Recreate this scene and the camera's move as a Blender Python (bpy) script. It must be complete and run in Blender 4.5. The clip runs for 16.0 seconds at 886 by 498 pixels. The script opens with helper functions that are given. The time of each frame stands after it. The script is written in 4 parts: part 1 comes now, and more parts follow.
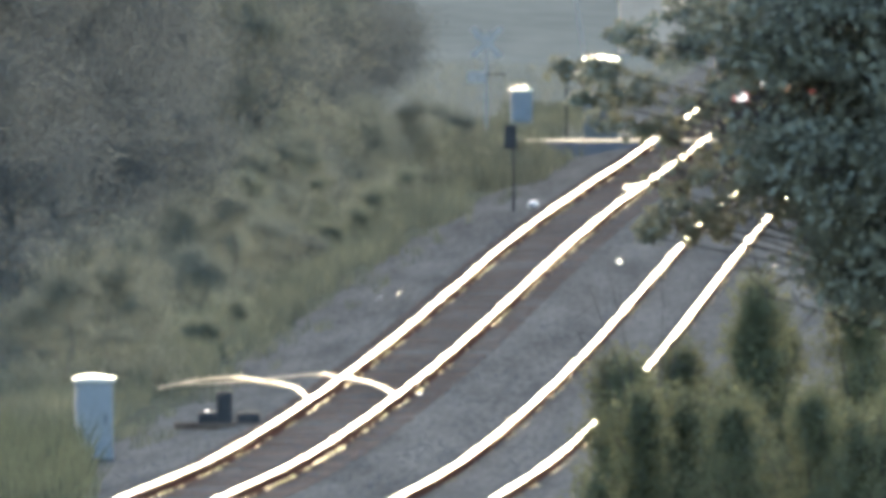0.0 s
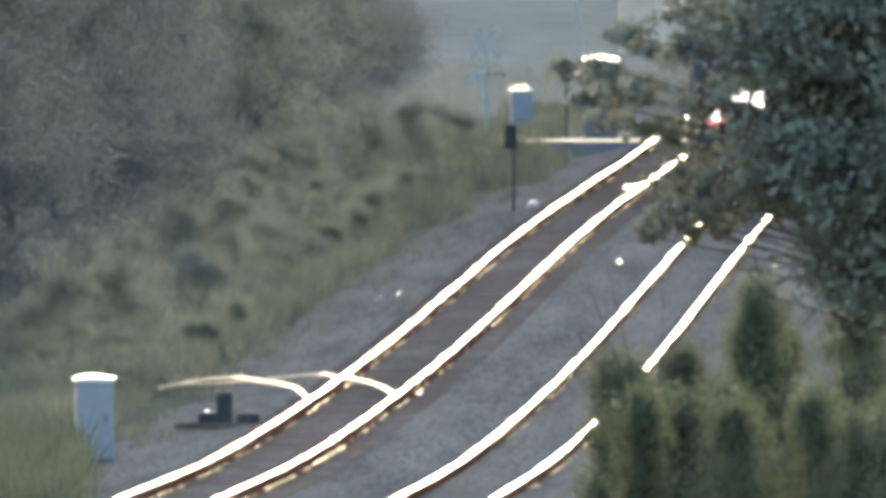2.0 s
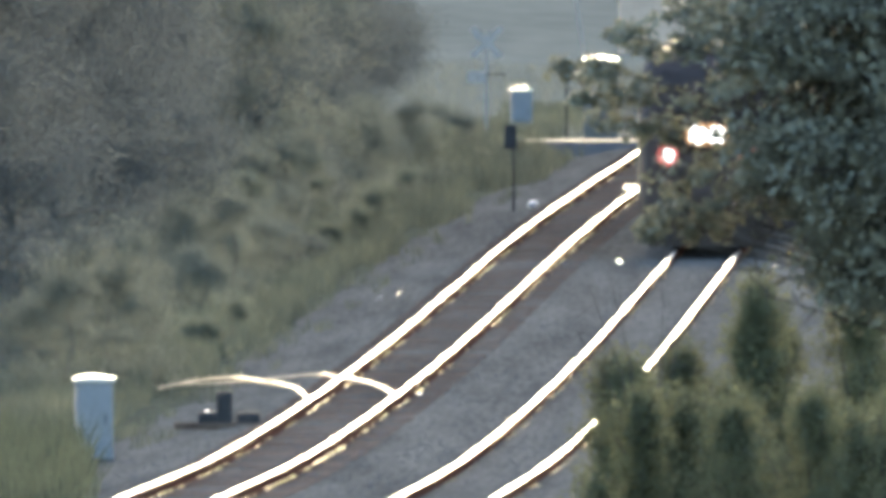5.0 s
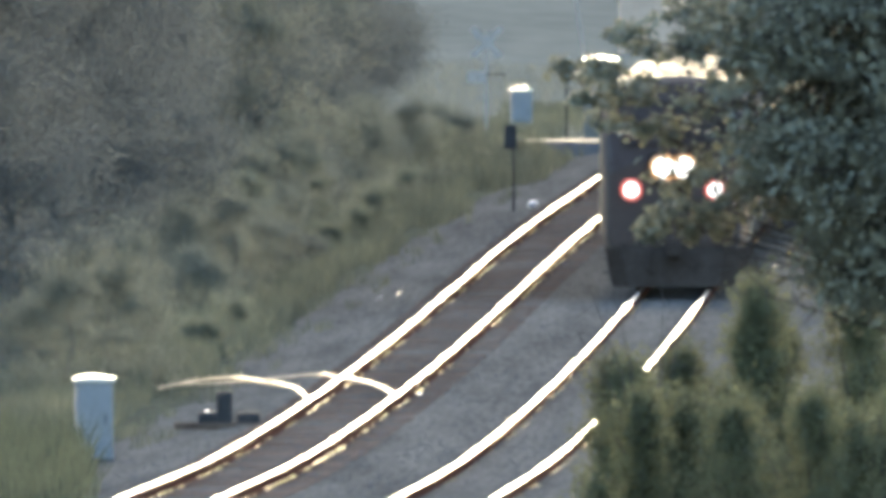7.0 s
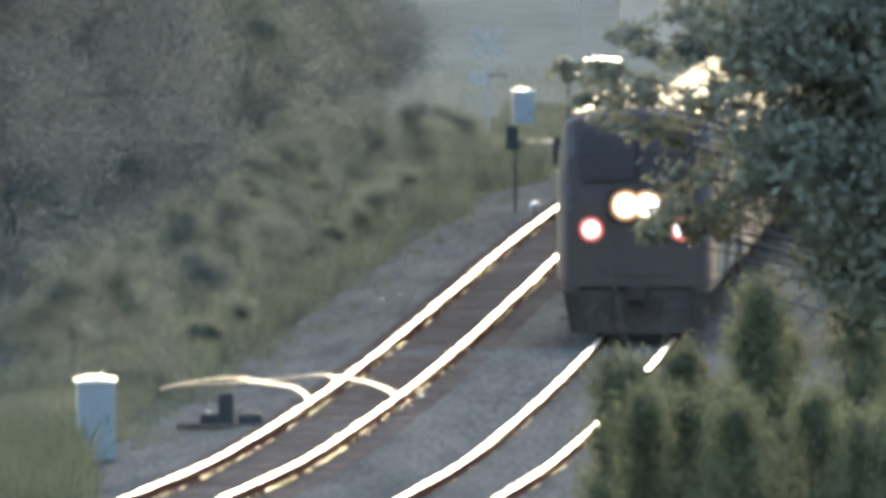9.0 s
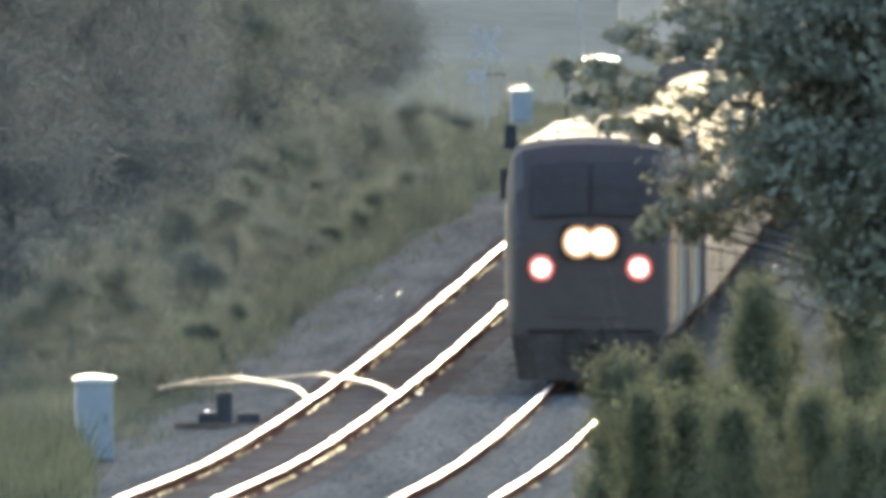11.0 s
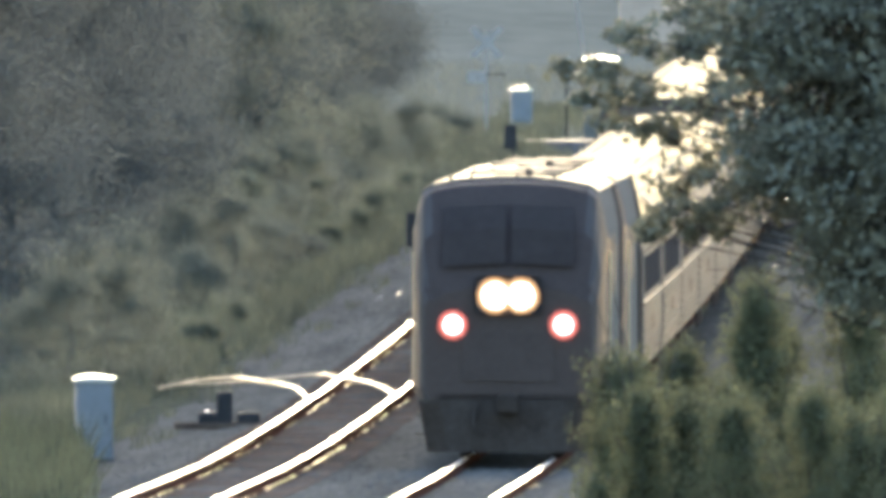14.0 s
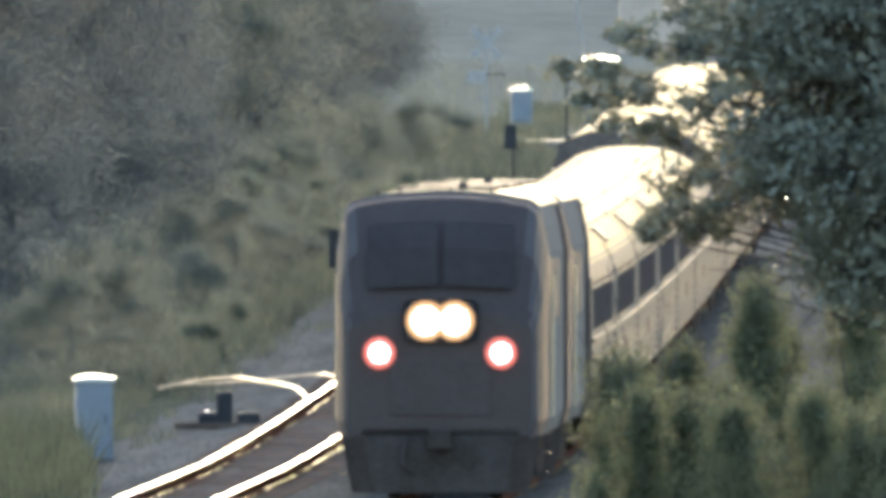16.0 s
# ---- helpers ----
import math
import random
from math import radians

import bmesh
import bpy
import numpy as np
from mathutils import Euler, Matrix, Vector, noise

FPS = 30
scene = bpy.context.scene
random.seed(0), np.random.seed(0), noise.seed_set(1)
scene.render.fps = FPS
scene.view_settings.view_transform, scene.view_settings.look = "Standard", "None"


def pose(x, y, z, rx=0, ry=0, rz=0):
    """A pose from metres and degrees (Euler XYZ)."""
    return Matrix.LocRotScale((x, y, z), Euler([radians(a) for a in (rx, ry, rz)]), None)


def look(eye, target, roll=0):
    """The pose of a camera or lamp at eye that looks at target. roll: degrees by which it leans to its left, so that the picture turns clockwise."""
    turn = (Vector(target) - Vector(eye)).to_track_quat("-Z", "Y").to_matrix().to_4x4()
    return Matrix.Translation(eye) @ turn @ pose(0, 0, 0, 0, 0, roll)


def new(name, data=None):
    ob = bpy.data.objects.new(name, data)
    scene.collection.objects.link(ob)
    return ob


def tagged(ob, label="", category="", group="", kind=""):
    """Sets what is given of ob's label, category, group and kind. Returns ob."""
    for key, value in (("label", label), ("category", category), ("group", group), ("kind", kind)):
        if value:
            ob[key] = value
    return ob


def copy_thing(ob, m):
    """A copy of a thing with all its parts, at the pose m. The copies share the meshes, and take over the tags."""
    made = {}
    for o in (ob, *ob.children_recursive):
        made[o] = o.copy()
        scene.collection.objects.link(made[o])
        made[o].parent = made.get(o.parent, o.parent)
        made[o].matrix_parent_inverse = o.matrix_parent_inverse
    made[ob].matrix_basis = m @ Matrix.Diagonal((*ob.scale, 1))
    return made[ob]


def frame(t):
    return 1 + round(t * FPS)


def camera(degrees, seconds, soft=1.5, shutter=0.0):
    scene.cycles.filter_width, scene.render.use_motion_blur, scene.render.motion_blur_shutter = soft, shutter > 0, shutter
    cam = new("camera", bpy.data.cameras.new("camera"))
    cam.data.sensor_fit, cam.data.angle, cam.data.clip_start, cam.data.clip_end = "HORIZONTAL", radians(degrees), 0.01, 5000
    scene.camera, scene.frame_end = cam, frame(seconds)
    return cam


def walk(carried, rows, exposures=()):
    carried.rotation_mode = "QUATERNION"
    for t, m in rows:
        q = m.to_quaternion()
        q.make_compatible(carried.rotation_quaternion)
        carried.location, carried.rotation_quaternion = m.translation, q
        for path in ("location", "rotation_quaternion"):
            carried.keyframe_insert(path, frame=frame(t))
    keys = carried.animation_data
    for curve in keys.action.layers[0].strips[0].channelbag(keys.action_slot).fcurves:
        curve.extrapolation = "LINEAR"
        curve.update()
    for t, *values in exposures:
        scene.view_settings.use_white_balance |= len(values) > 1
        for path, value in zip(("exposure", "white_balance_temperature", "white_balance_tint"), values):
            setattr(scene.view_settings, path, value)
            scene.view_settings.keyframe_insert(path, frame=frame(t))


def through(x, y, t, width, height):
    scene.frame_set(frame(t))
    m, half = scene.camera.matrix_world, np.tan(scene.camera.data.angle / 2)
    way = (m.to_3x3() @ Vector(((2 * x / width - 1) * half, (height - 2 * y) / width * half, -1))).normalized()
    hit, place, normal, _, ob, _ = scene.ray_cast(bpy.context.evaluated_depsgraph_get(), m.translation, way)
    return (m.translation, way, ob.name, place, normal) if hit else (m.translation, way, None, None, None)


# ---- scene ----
# Camera: a long telephoto lens on a tripod, high beside the line.
cam = camera(1.2495, 16.0, soft=5.6)
EYE = pose(0, 0, 11.0, 90 - 0.70998, 0, 0)
NUDGE = pose(0, 0, 11.0, 90 - 0.7088, 0, 0.0024)  # the tripod is touched for a moment
walk(cam, [(0.0, EYE), (8.0, EYE), (8.4, EYE), (9.0, NUDGE), (9.3, NUDGE), (10.3, EYE), (11.0, EYE), (16.0, EYE)], exposures=[(0.0, 2.32, 5540, 11), (16.0, 2.32, 5540, 11)])

# World and sun: low, hazy sun straight ahead, a little to the east of the line.
SUN_AZ, SUN_EL = 1.3, 16.0
world = bpy.data.worlds.new("sky")
scene.world = world
world.use_nodes = True
wn = world.node_tree.nodes
sky = wn.new("ShaderNodeTexSky")
sky.sky_type = "NISHITA"
sky.sun_disc = False
sky.sun_elevation, sky.sun_rotation = radians(SUN_EL), radians(SUN_AZ)
sky.air_density, sky.dust_density = 1.3, 2.5
wn["Background"].inputs[1].default_value = 0.15
world.node_tree.links.new(sky.outputs[0], wn["Background"].inputs[0])
sun = new("sun", bpy.data.lights.new("sun", "SUN"))
sun.data.energy, sun.data.angle, sun.data.color = 1.5, radians(4.0), (1.0, 0.76, 0.42)
sd = Vector((math.sin(radians(SUN_AZ)) * math.cos(radians(SUN_EL)), math.cos(radians(SUN_AZ)) * math.cos(radians(SUN_EL)), math.sin(radians(SUN_EL))))
sun.matrix_world = look(sd * 300, (0, 0, 0))


# ---------------------------------------------------------------- materials
def material(name, a, b, rough=0.8, metal=0.0, scale=3.0, fine=40.0, bump=0.3, spread=0.0, through=0.0, coords="Object", stretch=(1, 1, 1), gloss=0.5):
    """Two colours mixed by coarse and fine noise, with bump; spread varies it from piece to piece."""
    m = bpy.data.materials.new(name)
    m.use_nodes = True
    nt = m.node_tree
    bsdf = nt.nodes["Principled BSDF"]
    co = nt.nodes.new("ShaderNodeTexCoord")
    mp = nt.nodes.new("ShaderNodeMapping")
    mp.inputs["Scale"].default_value = stretch
    nt.links.new(co.outputs[coords], mp.inputs[0])
    n1, n2 = nt.nodes.new("ShaderNodeTexNoise"), nt.nodes.new("ShaderNodeTexNoise")
    n1.inputs["Scale"].default_value, n2.inputs["Scale"].default_value = scale, fine
    n1.inputs["Detail"].default_value, n2.inputs["Detail"].default_value = 4, 3
    for n in (n1, n2):
        nt.links.new(mp.outputs[0], n.inputs["Vector"])
    add = nt.nodes.new("ShaderNodeMath")
    add.operation = "MULTIPLY_ADD"
    add.inputs[1].default_value = 0.5
    nt.links.new(n2.outputs[0], add.inputs[0])
    half = nt.nodes.new("ShaderNodeMath")
    half.operation = "MULTIPLY"
    half.inputs[1].default_value = 0.5
    nt.links.new(n1.outputs[0], half.inputs[0])
    nt.links.new(half.outputs[0], add.inputs[2])
    ramp = nt.nodes.new("ShaderNodeValToRGB")
    ramp.color_ramp.elements[0].position, ramp.color_ramp.elements[1].position = 0.36, 0.64
    ramp.color_ramp.elements[0].color, ramp.color_ramp.elements[1].color = (*a, 1), (*b, 1)
    nt.links.new(add.outputs[0], ramp.inputs[0])
    out = ramp.outputs[0]
    if spread:
        geo = nt.nodes.new("ShaderNodeNewGeometry")
        oi = nt.nodes.new("ShaderNodeObjectInfo")
        mx = nt.nodes.new("ShaderNodeMath")
        mx.operation = "MULTIPLY_ADD"
        mx.inputs[1].default_value = 0.5
        nt.links.new(geo.outputs["Random Per Island"], mx.inputs[0])
        sq = nt.nodes.new("ShaderNodeMath")
        sq.operation = "MULTIPLY"
        sq.inputs[1].default_value = 1.5
        nt.links.new(oi.outputs["Random"], sq.inputs[0])
        nt.links.new(sq.outputs[0], mx.inputs[2])
        mr = nt.nodes.new("ShaderNodeMapRange")
        mr.inputs[1].default_value, mr.inputs[2].default_value = 0, 2
        mr.inputs[3].default_value, mr.inputs[4].default_value = 1 - spread, 1 + spread
        nt.links.new(mx.outputs[0], mr.inputs[0])
        hsv = nt.nodes.new("ShaderNodeHueSaturation")
        nt.links.new(out, hsv.inputs["Color"])
        nt.links.new(mr.outputs[0], hsv.inputs["Value"])
        out = hsv.outputs[0]
    nt.links.new(out, bsdf.inputs["Base Color"])
    bsdf.inputs["Roughness"].default_value, bsdf.inputs["Metallic"].default_value = rough, metal
    bsdf.inputs["Specular IOR Level"].default_value = gloss
    if bump:
        bp = nt.nodes.new("ShaderNodeBump")
        bp.inputs["Strength"].default_value, bp.inputs["Distance"].default_value = bump, 0.02
        nt.links.new(add.outputs[0], bp.inputs["Height"])
        nt.links.new(bp.outputs[0], bsdf.inputs["Normal"])
    if through:
        tr = nt.nodes.new("ShaderNodeBsdfTranslucent")
        mix = nt.nodes.new("ShaderNodeMixShader")
        mix.inputs[0].default_value = through
        nt.links.new(out, tr.inputs[0])
        nt.links.new(bsdf.outputs[0], mix.inputs[1])
        nt.links.new(tr.outputs[0], mix.inputs[2])
        nt.links.new(mix.outputs[0], nt.nodes["Material Output"].inputs[0])
    return m


def glow(name, color, strength):
    m = bpy.data.materials.new(name)
    m.use_nodes = True
    b = m.node_tree.nodes["Principled BSDF"]
    b.inputs["Base Color"].default_value = (0.08 * color[0], 0.08 * color[1], 0.08 * color[2], 1)
    b.inputs["Emission Color"].default_value, b.inputs["Emission Strength"].default_value = (*color, 1), strength
    return m


M = {
    "soil": material("grassy_soil", (0.04, 0.044, 0.036), (0.075, 0.08, 0.058), 0.95, scale=0.25, fine=3.0, bump=0.8, gloss=0.0),
    "ballast": material("grey_ballast", (0.05, 0.0505, 0.048), (0.106, 0.105, 0.098), 0.95, scale=0.9, fine=9.0, bump=0.7, stretch=(1, 0.035, 1), gloss=0.0),
    "stone": material("ballast_stone", (0.05, 0.051, 0.055), (0.11, 0.11, 0.112), 0.95, scale=2, fine=20.0, bump=0.3, spread=0.5, gloss=0.0),
    "tie": material("weathered_tie_wood", (0.075, 0.056, 0.044), (0.14, 0.107, 0.083), 0.9, scale=3, fine=30.0, bump=0.6, spread=0.3, gloss=0.0),
    "rust": material("rusty_rail_steel", (0.038, 0.02, 0.016), (0.075, 0.042, 0.032), 0.9, 0.0, scale=6, fine=60.0, bump=0.3, gloss=0.0),
    "rail_top": material("polished_rail_steel", (0.5, 0.49, 0.47), (0.62, 0.61, 0.59), 0.46, 1.0, scale=1.5, fine=20.0, bump=0.02),
    # The gold in the plate colour imitates glints of the low sun.
    "plate": material("worn_glint_plate_steel", (0.18, 0.125, 0.06), (0.55, 0.4, 0.19), 0.5, 0.6, scale=5, fine=14.0, bump=0.1, spread=0.4),
    "spur_rail": material("worn_spur_rail_steel", (0.24, 0.2, 0.15), (0.46, 0.4, 0.32), 0.45, 0.9, scale=3.0, fine=30.0, bump=0.1),
    "hut_paint": material("dull_hut_paint", (0.12, 0.12, 0.112), (0.15, 0.15, 0.14), 0.8, scale=2.0, fine=15.0, bump=0.05, gloss=0.05),
    "asphalt": material("worn_asphalt", (0.06, 0.06, 0.06), (0.1, 0.1, 0.098), 0.9, scale=1.5, fine=30.0, bump=0.3, gloss=0.12),
    "leaf_near": material("dark_leaf", (0.13, 0.133, 0.1), (0.17, 0.173, 0.126), 0.6, scale=1.2, fine=9.0, bump=0.0, spread=0.2, through=0.25, gloss=0.35),
    "leaf_shrub": material("shrub_leaf", (0.09, 0.096, 0.06), (0.14, 0.147, 0.084), 0.75, scale=0.8, fine=5.0, bump=0.0, spread=0.22, through=0.38, gloss=0.05),
    # Blue-grey in this leaf colour stands in for haze over the wood.
    "leaf_forest": material("haze_tinted_forest_leaf", (0.057, 0.067, 0.073), (0.081, 0.094, 0.1), 0.8, scale=0.25, fine=0.6, bump=0.0, spread=0.12, through=0.6, gloss=0.0),
    # Olive and pale leaf: sunlight put into the colour, with some haze grey.
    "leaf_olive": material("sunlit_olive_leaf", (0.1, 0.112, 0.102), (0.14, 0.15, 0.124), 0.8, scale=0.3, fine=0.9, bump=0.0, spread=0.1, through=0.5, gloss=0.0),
    "leaf_pale": material("sunlit_bush_leaf", (0.105, 0.118, 0.096), (0.155, 0.166, 0.126), 0.75, scale=0.6, fine=3.0, bump=0.0, spread=0.12, through=0.5, gloss=0.0),
    # Pale patches imitate sunlit grass, the bluish cast in the dark ones haze.
    "grass": material("sunlit_patch_grass", (0.05, 0.059, 0.053), (0.105, 0.113, 0.083), 0.85, scale=0.3, fine=1.2, bump=0.0, spread=0.25, through=0.35, gloss=0.0, stretch=(1, 0.15, 1)),
    "weed": material("green_weed", (0.036, 0.048, 0.039), (0.084, 0.097, 0.07), 0.8, scale=1.2, fine=4.0, bump=0.0, spread=0.4, through=0.45, gloss=0.0),
    "bark": material("grey_bark", (0.07, 0.066, 0.06), (0.12, 0.114, 0.104), 0.9, scale=4, fine=25.0, bump=0.8, gloss=0.05, stretch=(1, 1, 0.2)),
    "dark_bark": material("dark_twig_bark", (0.025, 0.022, 0.02), (0.06, 0.052, 0.045), 0.9, scale=4, fine=25.0, bump=0.5),
    "cabinet": material("pale_grey_cabinet_paint", (0.15, 0.162, 0.178), (0.19, 0.203, 0.222), 0.6, scale=2.5, fine=20.0, bump=0.05),
    "cab_top": material("bare_aluminium_lid", (0.6, 0.6, 0.6), (0.75, 0.75, 0.74), 0.35, 0.9, scale=4, fine=30.0, bump=0.05),
    "dark_steel": material("dark_painted_steel", (0.026, 0.026, 0.028), (0.05, 0.049, 0.051), 0.75, 0.0, scale=3, fine=25.0, bump=0.2, gloss=0.08),
    "black": material("sooty_black_underframe", (0.033, 0.027, 0.024), (0.058, 0.049, 0.043), 0.9, 0.0, scale=2.5, fine=18.0, bump=0.3, gloss=0.0),
    "car_end": material("shaded_car_end", (0.095, 0.078, 0.066), (0.14, 0.115, 0.098), 0.85, 0.0, scale=1.5, fine=12.0, bump=0.1, gloss=0.0),
    "sign_white": material("faded_white_sign", (0.3, 0.27, 0.245), (0.36, 0.33, 0.3), 0.8, scale=4, fine=30.0, bump=0.05, gloss=0.05),
    "loco_blue": material("dark_blue_loco_paint", (0.055, 0.043, 0.039), (0.07, 0.055, 0.05), 0.6, scale=1.2, fine=12.0, bump=0.03, gloss=0.05),
    "face_black": material("sooty_black_cab_face", (0.046, 0.036, 0.034), (0.06, 0.047, 0.044), 0.6, scale=1.2, fine=12.0, bump=0.03, gloss=0.05),
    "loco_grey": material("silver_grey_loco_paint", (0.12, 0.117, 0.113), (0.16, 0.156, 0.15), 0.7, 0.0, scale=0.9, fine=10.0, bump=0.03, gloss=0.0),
    "nose_grey": material("dull_grey_nose_paint", (0.052, 0.041, 0.037), (0.067, 0.053, 0.049), 0.6, scale=2, fine=14.0, bump=0.03, gloss=0.05),
    "corner_blue": material("paler_nose_corner", (0.062, 0.054, 0.053), (0.08, 0.07, 0.069), 0.65, scale=2, fine=14.0, bump=0.03, gloss=0.05),
    # Both roof colours carry the low sun's cream, brighter than the sides.
    "roof_grey": material("sun_creamed_silver_roof", (0.42, 0.345, 0.225), (0.55, 0.46, 0.31), 0.66, 0.22, scale=0.8, fine=9.0, bump=0.05),
    "coach_roof": material("sun_creamed_metal_roof", (0.235, 0.18, 0.085), (0.32, 0.25, 0.125), 0.85, 0.0, scale=0.8, fine=9.0, bump=0.05, gloss=0.05),
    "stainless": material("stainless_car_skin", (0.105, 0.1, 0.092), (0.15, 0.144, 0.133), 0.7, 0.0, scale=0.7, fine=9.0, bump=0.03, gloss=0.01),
    "glass": material("dark_tinted_glass", (0.066, 0.053, 0.051), (0.082, 0.067, 0.064), 0.5, scale=1.0, fine=5.0, bump=0.0, gloss=0.1),
    "window_glass": material("dark_coach_glass", (0.045, 0.042, 0.043), (0.06, 0.057, 0.058), 0.6, scale=1.0, fine=5.0, bump=0.0, gloss=0.0),
    "window_frame": material("dark_window_frame", (0.035, 0.033, 0.033), (0.05, 0.048, 0.048), 0.8, scale=3.0, fine=15.0, bump=0.0, gloss=0.0),
    # Meadow and far grass are paled in colour to imitate distant haze.
    "meadow": material("haze_paled_meadow", (0.085, 0.092, 0.084), (0.12, 0.126, 0.114), 0.95, scale=0.05, fine=0.6, bump=0.0, stretch=(1, 0.1, 1), gloss=0.0),
    "far_grass": material("haze_paled_grass", (0.11, 0.12, 0.112), (0.15, 0.158, 0.142), 0.9, scale=0.3, fine=1.2, bump=0.0, spread=0.1, through=0.3, gloss=0.0),
    "tan": material("tan_board_wall", (0.38, 0.29, 0.225), (0.46, 0.36, 0.28), 0.8, scale=1.0, fine=8.0, bump=0.2),
    "head": glow("headlight_glow", (1.0, 0.9, 0.7), 1.6),
    "ditch": glow("ditch_light_glow", (1.0, 0.86, 0.72), 1.1),
    # The two rims glow to imitate the halo round the lit lamps.
    "red_rim": glow("ditch_light_halo", (1.0, 0.2, 0.13), 0.22),
    "warm_rim": glow("headlight_halo", (1.0, 0.5, 0.18), 0.22),
    "dark_rim": material("unlit_lamp_bezel", (0.05, 0.05, 0.05), (0.09, 0.09, 0.09), 0.6, scale=8, fine=30.0, bump=0.0),
}


# ---------------------------------------------------------------- mesh helpers
def mesh_of(name, verts, faces, mats=None, smooth=False):
    me = bpy.data.meshes.new(name)
    me.from_pydata([tuple(map(float, v)) for v in verts], [], [tuple(map(int, f)) for f in faces])
    for m in (mats or []):
        me.materials.append(M[m])
    if smooth:
        me.polygons.foreach_set("use_smooth", [True] * len(me.polygons))
    me.update()
    return me


def part(name, bm, mat, parent=None, label="", at=None, smooth=False):
    me = bpy.data.meshes.new(name)
    if smooth:
        for f in bm.faces:
            f.smooth = True
    bm.to_mesh(me)
    bm.free()
    for m in ([mat] if isinstance(mat, str) else mat):
        me.materials.append(M[m])
    ob = new(name, me)
    if parent is not None:
        ob.parent = parent
    if at is not None:
        ob.matrix_basis = at
    if label:
        tagged(ob, label)
    return ob


def share(name, me, parent=None, at=None):
    ob = new(name, me)
    if parent is not None:
        ob.parent = parent
    if at is not None:
        ob.matrix_basis = at
    return ob


def box(sx, sy, sz, bevel=0.0, m=None, bm=None):
    """A box on its base centre, with bevelled edges."""
    bm = bm or bmesh.new()
    r = bmesh.ops.create_cube(bm, size=1)
    bmesh.ops.transform(bm, matrix=(m or Matrix()) @ Matrix.Translation((0, 0, sz / 2)) @ Matrix.Diagonal((sx, sy, sz, 1)), verts=r["verts"])
    if bevel:
        es = list({e for v in r["verts"] for e in v.link_edges})
        bmesh.ops.bevel(bm, geom=es, offset=bevel, segments=2, affect="EDGES", profile=0.6)
    return bm


def tube(p0, p1, r0, r1=None, seg=10, bm=None):
    bm = bm or bmesh.new()
    p0, p1 = Vector(p0), Vector(p1)
    d = p1 - p0
    q = d.to_track_quat("Z", "Y").to_matrix().to_4x4()
    bmesh.ops.create_cone(bm, cap_ends=True, segments=seg, radius1=r0, radius2=r0 if r1 is None else r1, depth=d.length,
                          matrix=Matrix.Translation((p0 + p1) / 2) @ q)
    return bm


def hose(points, r, seg=8):
    """A bent tube through smooth points."""
    pts = [Vector(p) for p in points]
    fine = []
    for i in range(len(pts) - 1):
        a, b, c, d = pts[max(i - 1, 0)], pts[i], pts[i + 1], pts[min(i + 2, len(pts) - 1)]
        for k in range(8):
            t = k / 8
            fine.append(0.5 * (2 * b + (c - a) * t + (2 * a - 5 * b + 4 * c - d) * t * t + (3 * b - a - 3 * c + d) * t ** 3))
    fine.append(pts[-1])
    bm = bmesh.new()
    rings = []
    for i, p in enumerate(fine):
        d = (fine[min(i + 1, len(fine) - 1)] - fine[max(i - 1, 0)]).normalized()
        q = d.to_track_quat("Z", "Y").to_matrix()
        rings.append([bm.verts.new(p + q @ Vector((r * math.cos(2 * math.pi * k / seg), r * math.sin(2 * math.pi * k / seg), 0))) for k in range(seg)])
    for a, b in zip(rings, rings[1:]):
        for k in range(seg):
            bm.faces.new((a[k], a[(k + 1) % seg], b[(k + 1) % seg], b[k]))
    return bm


def loft(sections, cap=True):
    bm = bmesh.new()
    rings = [[bm.verts.new(p) for p in s] for s in sections]
    n = len(rings[0])
    for a, b in zip(rings, rings[1:]):
        for k in range(n):
            bm.faces.new((a[k], a[(k + 1) % n], b[(k + 1) % n], b[k]))
    if cap:
        bm.faces.new(rings[0][::-1])
        bm.faces.new(rings[-1])
    bmesh.ops.recalc_face_normals(bm, faces=bm.faces)
    return bm


# ---------------------------------------------------------------- the line's plan
SLOPE = 0.01873
HEIGHTS = [0.45, 0.35, 0.05, -0.42, -0.61, -0.62, -0.49, -0.34, -0.28, -0.32, -0.38, -0.4, -0.4]  # rail top every 66.7 m from y = 450


def rail_z(y):
    k = min(max((y - 450.5) / 66.74, 0), len(HEIGHTS) - 1.001)
    i, t = int(k), k - int(k)
    g = lambda j: HEIGHTS[min(max(j, 0), len(HEIGHTS) - 1)]
    a, b, c, d = g(i - 1), g(i), g(i + 1), g(i + 2)
    return 0.5 * (2 * b + (c - a) * t + (2 * a - 5 * b + 4 * c - d) * t * t + (3 * b - a - 3 * c + d) * t ** 3)


def mid_x(y):
    """The middle between the two tracks; each track's centre lies 2 m off it."""
    return -2.04 + SLOPE * (y - 594)


def ground_z(x, y):
    w = x - mid_x(y)
    base = rail_z(y) - 0.62
    far = max(abs(w) - 8.5, 0)
    bank = 0.03 * min(far, 10) * (1 if w < 0 else -0.4)
    dip = -0.6 * max(0.0, min(1.0, (480 - y) / 100))
    return base + bank + dip + 0.05 * noise.noise((x * 0.5, y * 0.05, 0)) + 0.03 * noise.noise((x * 2, y * 0.3, 4))


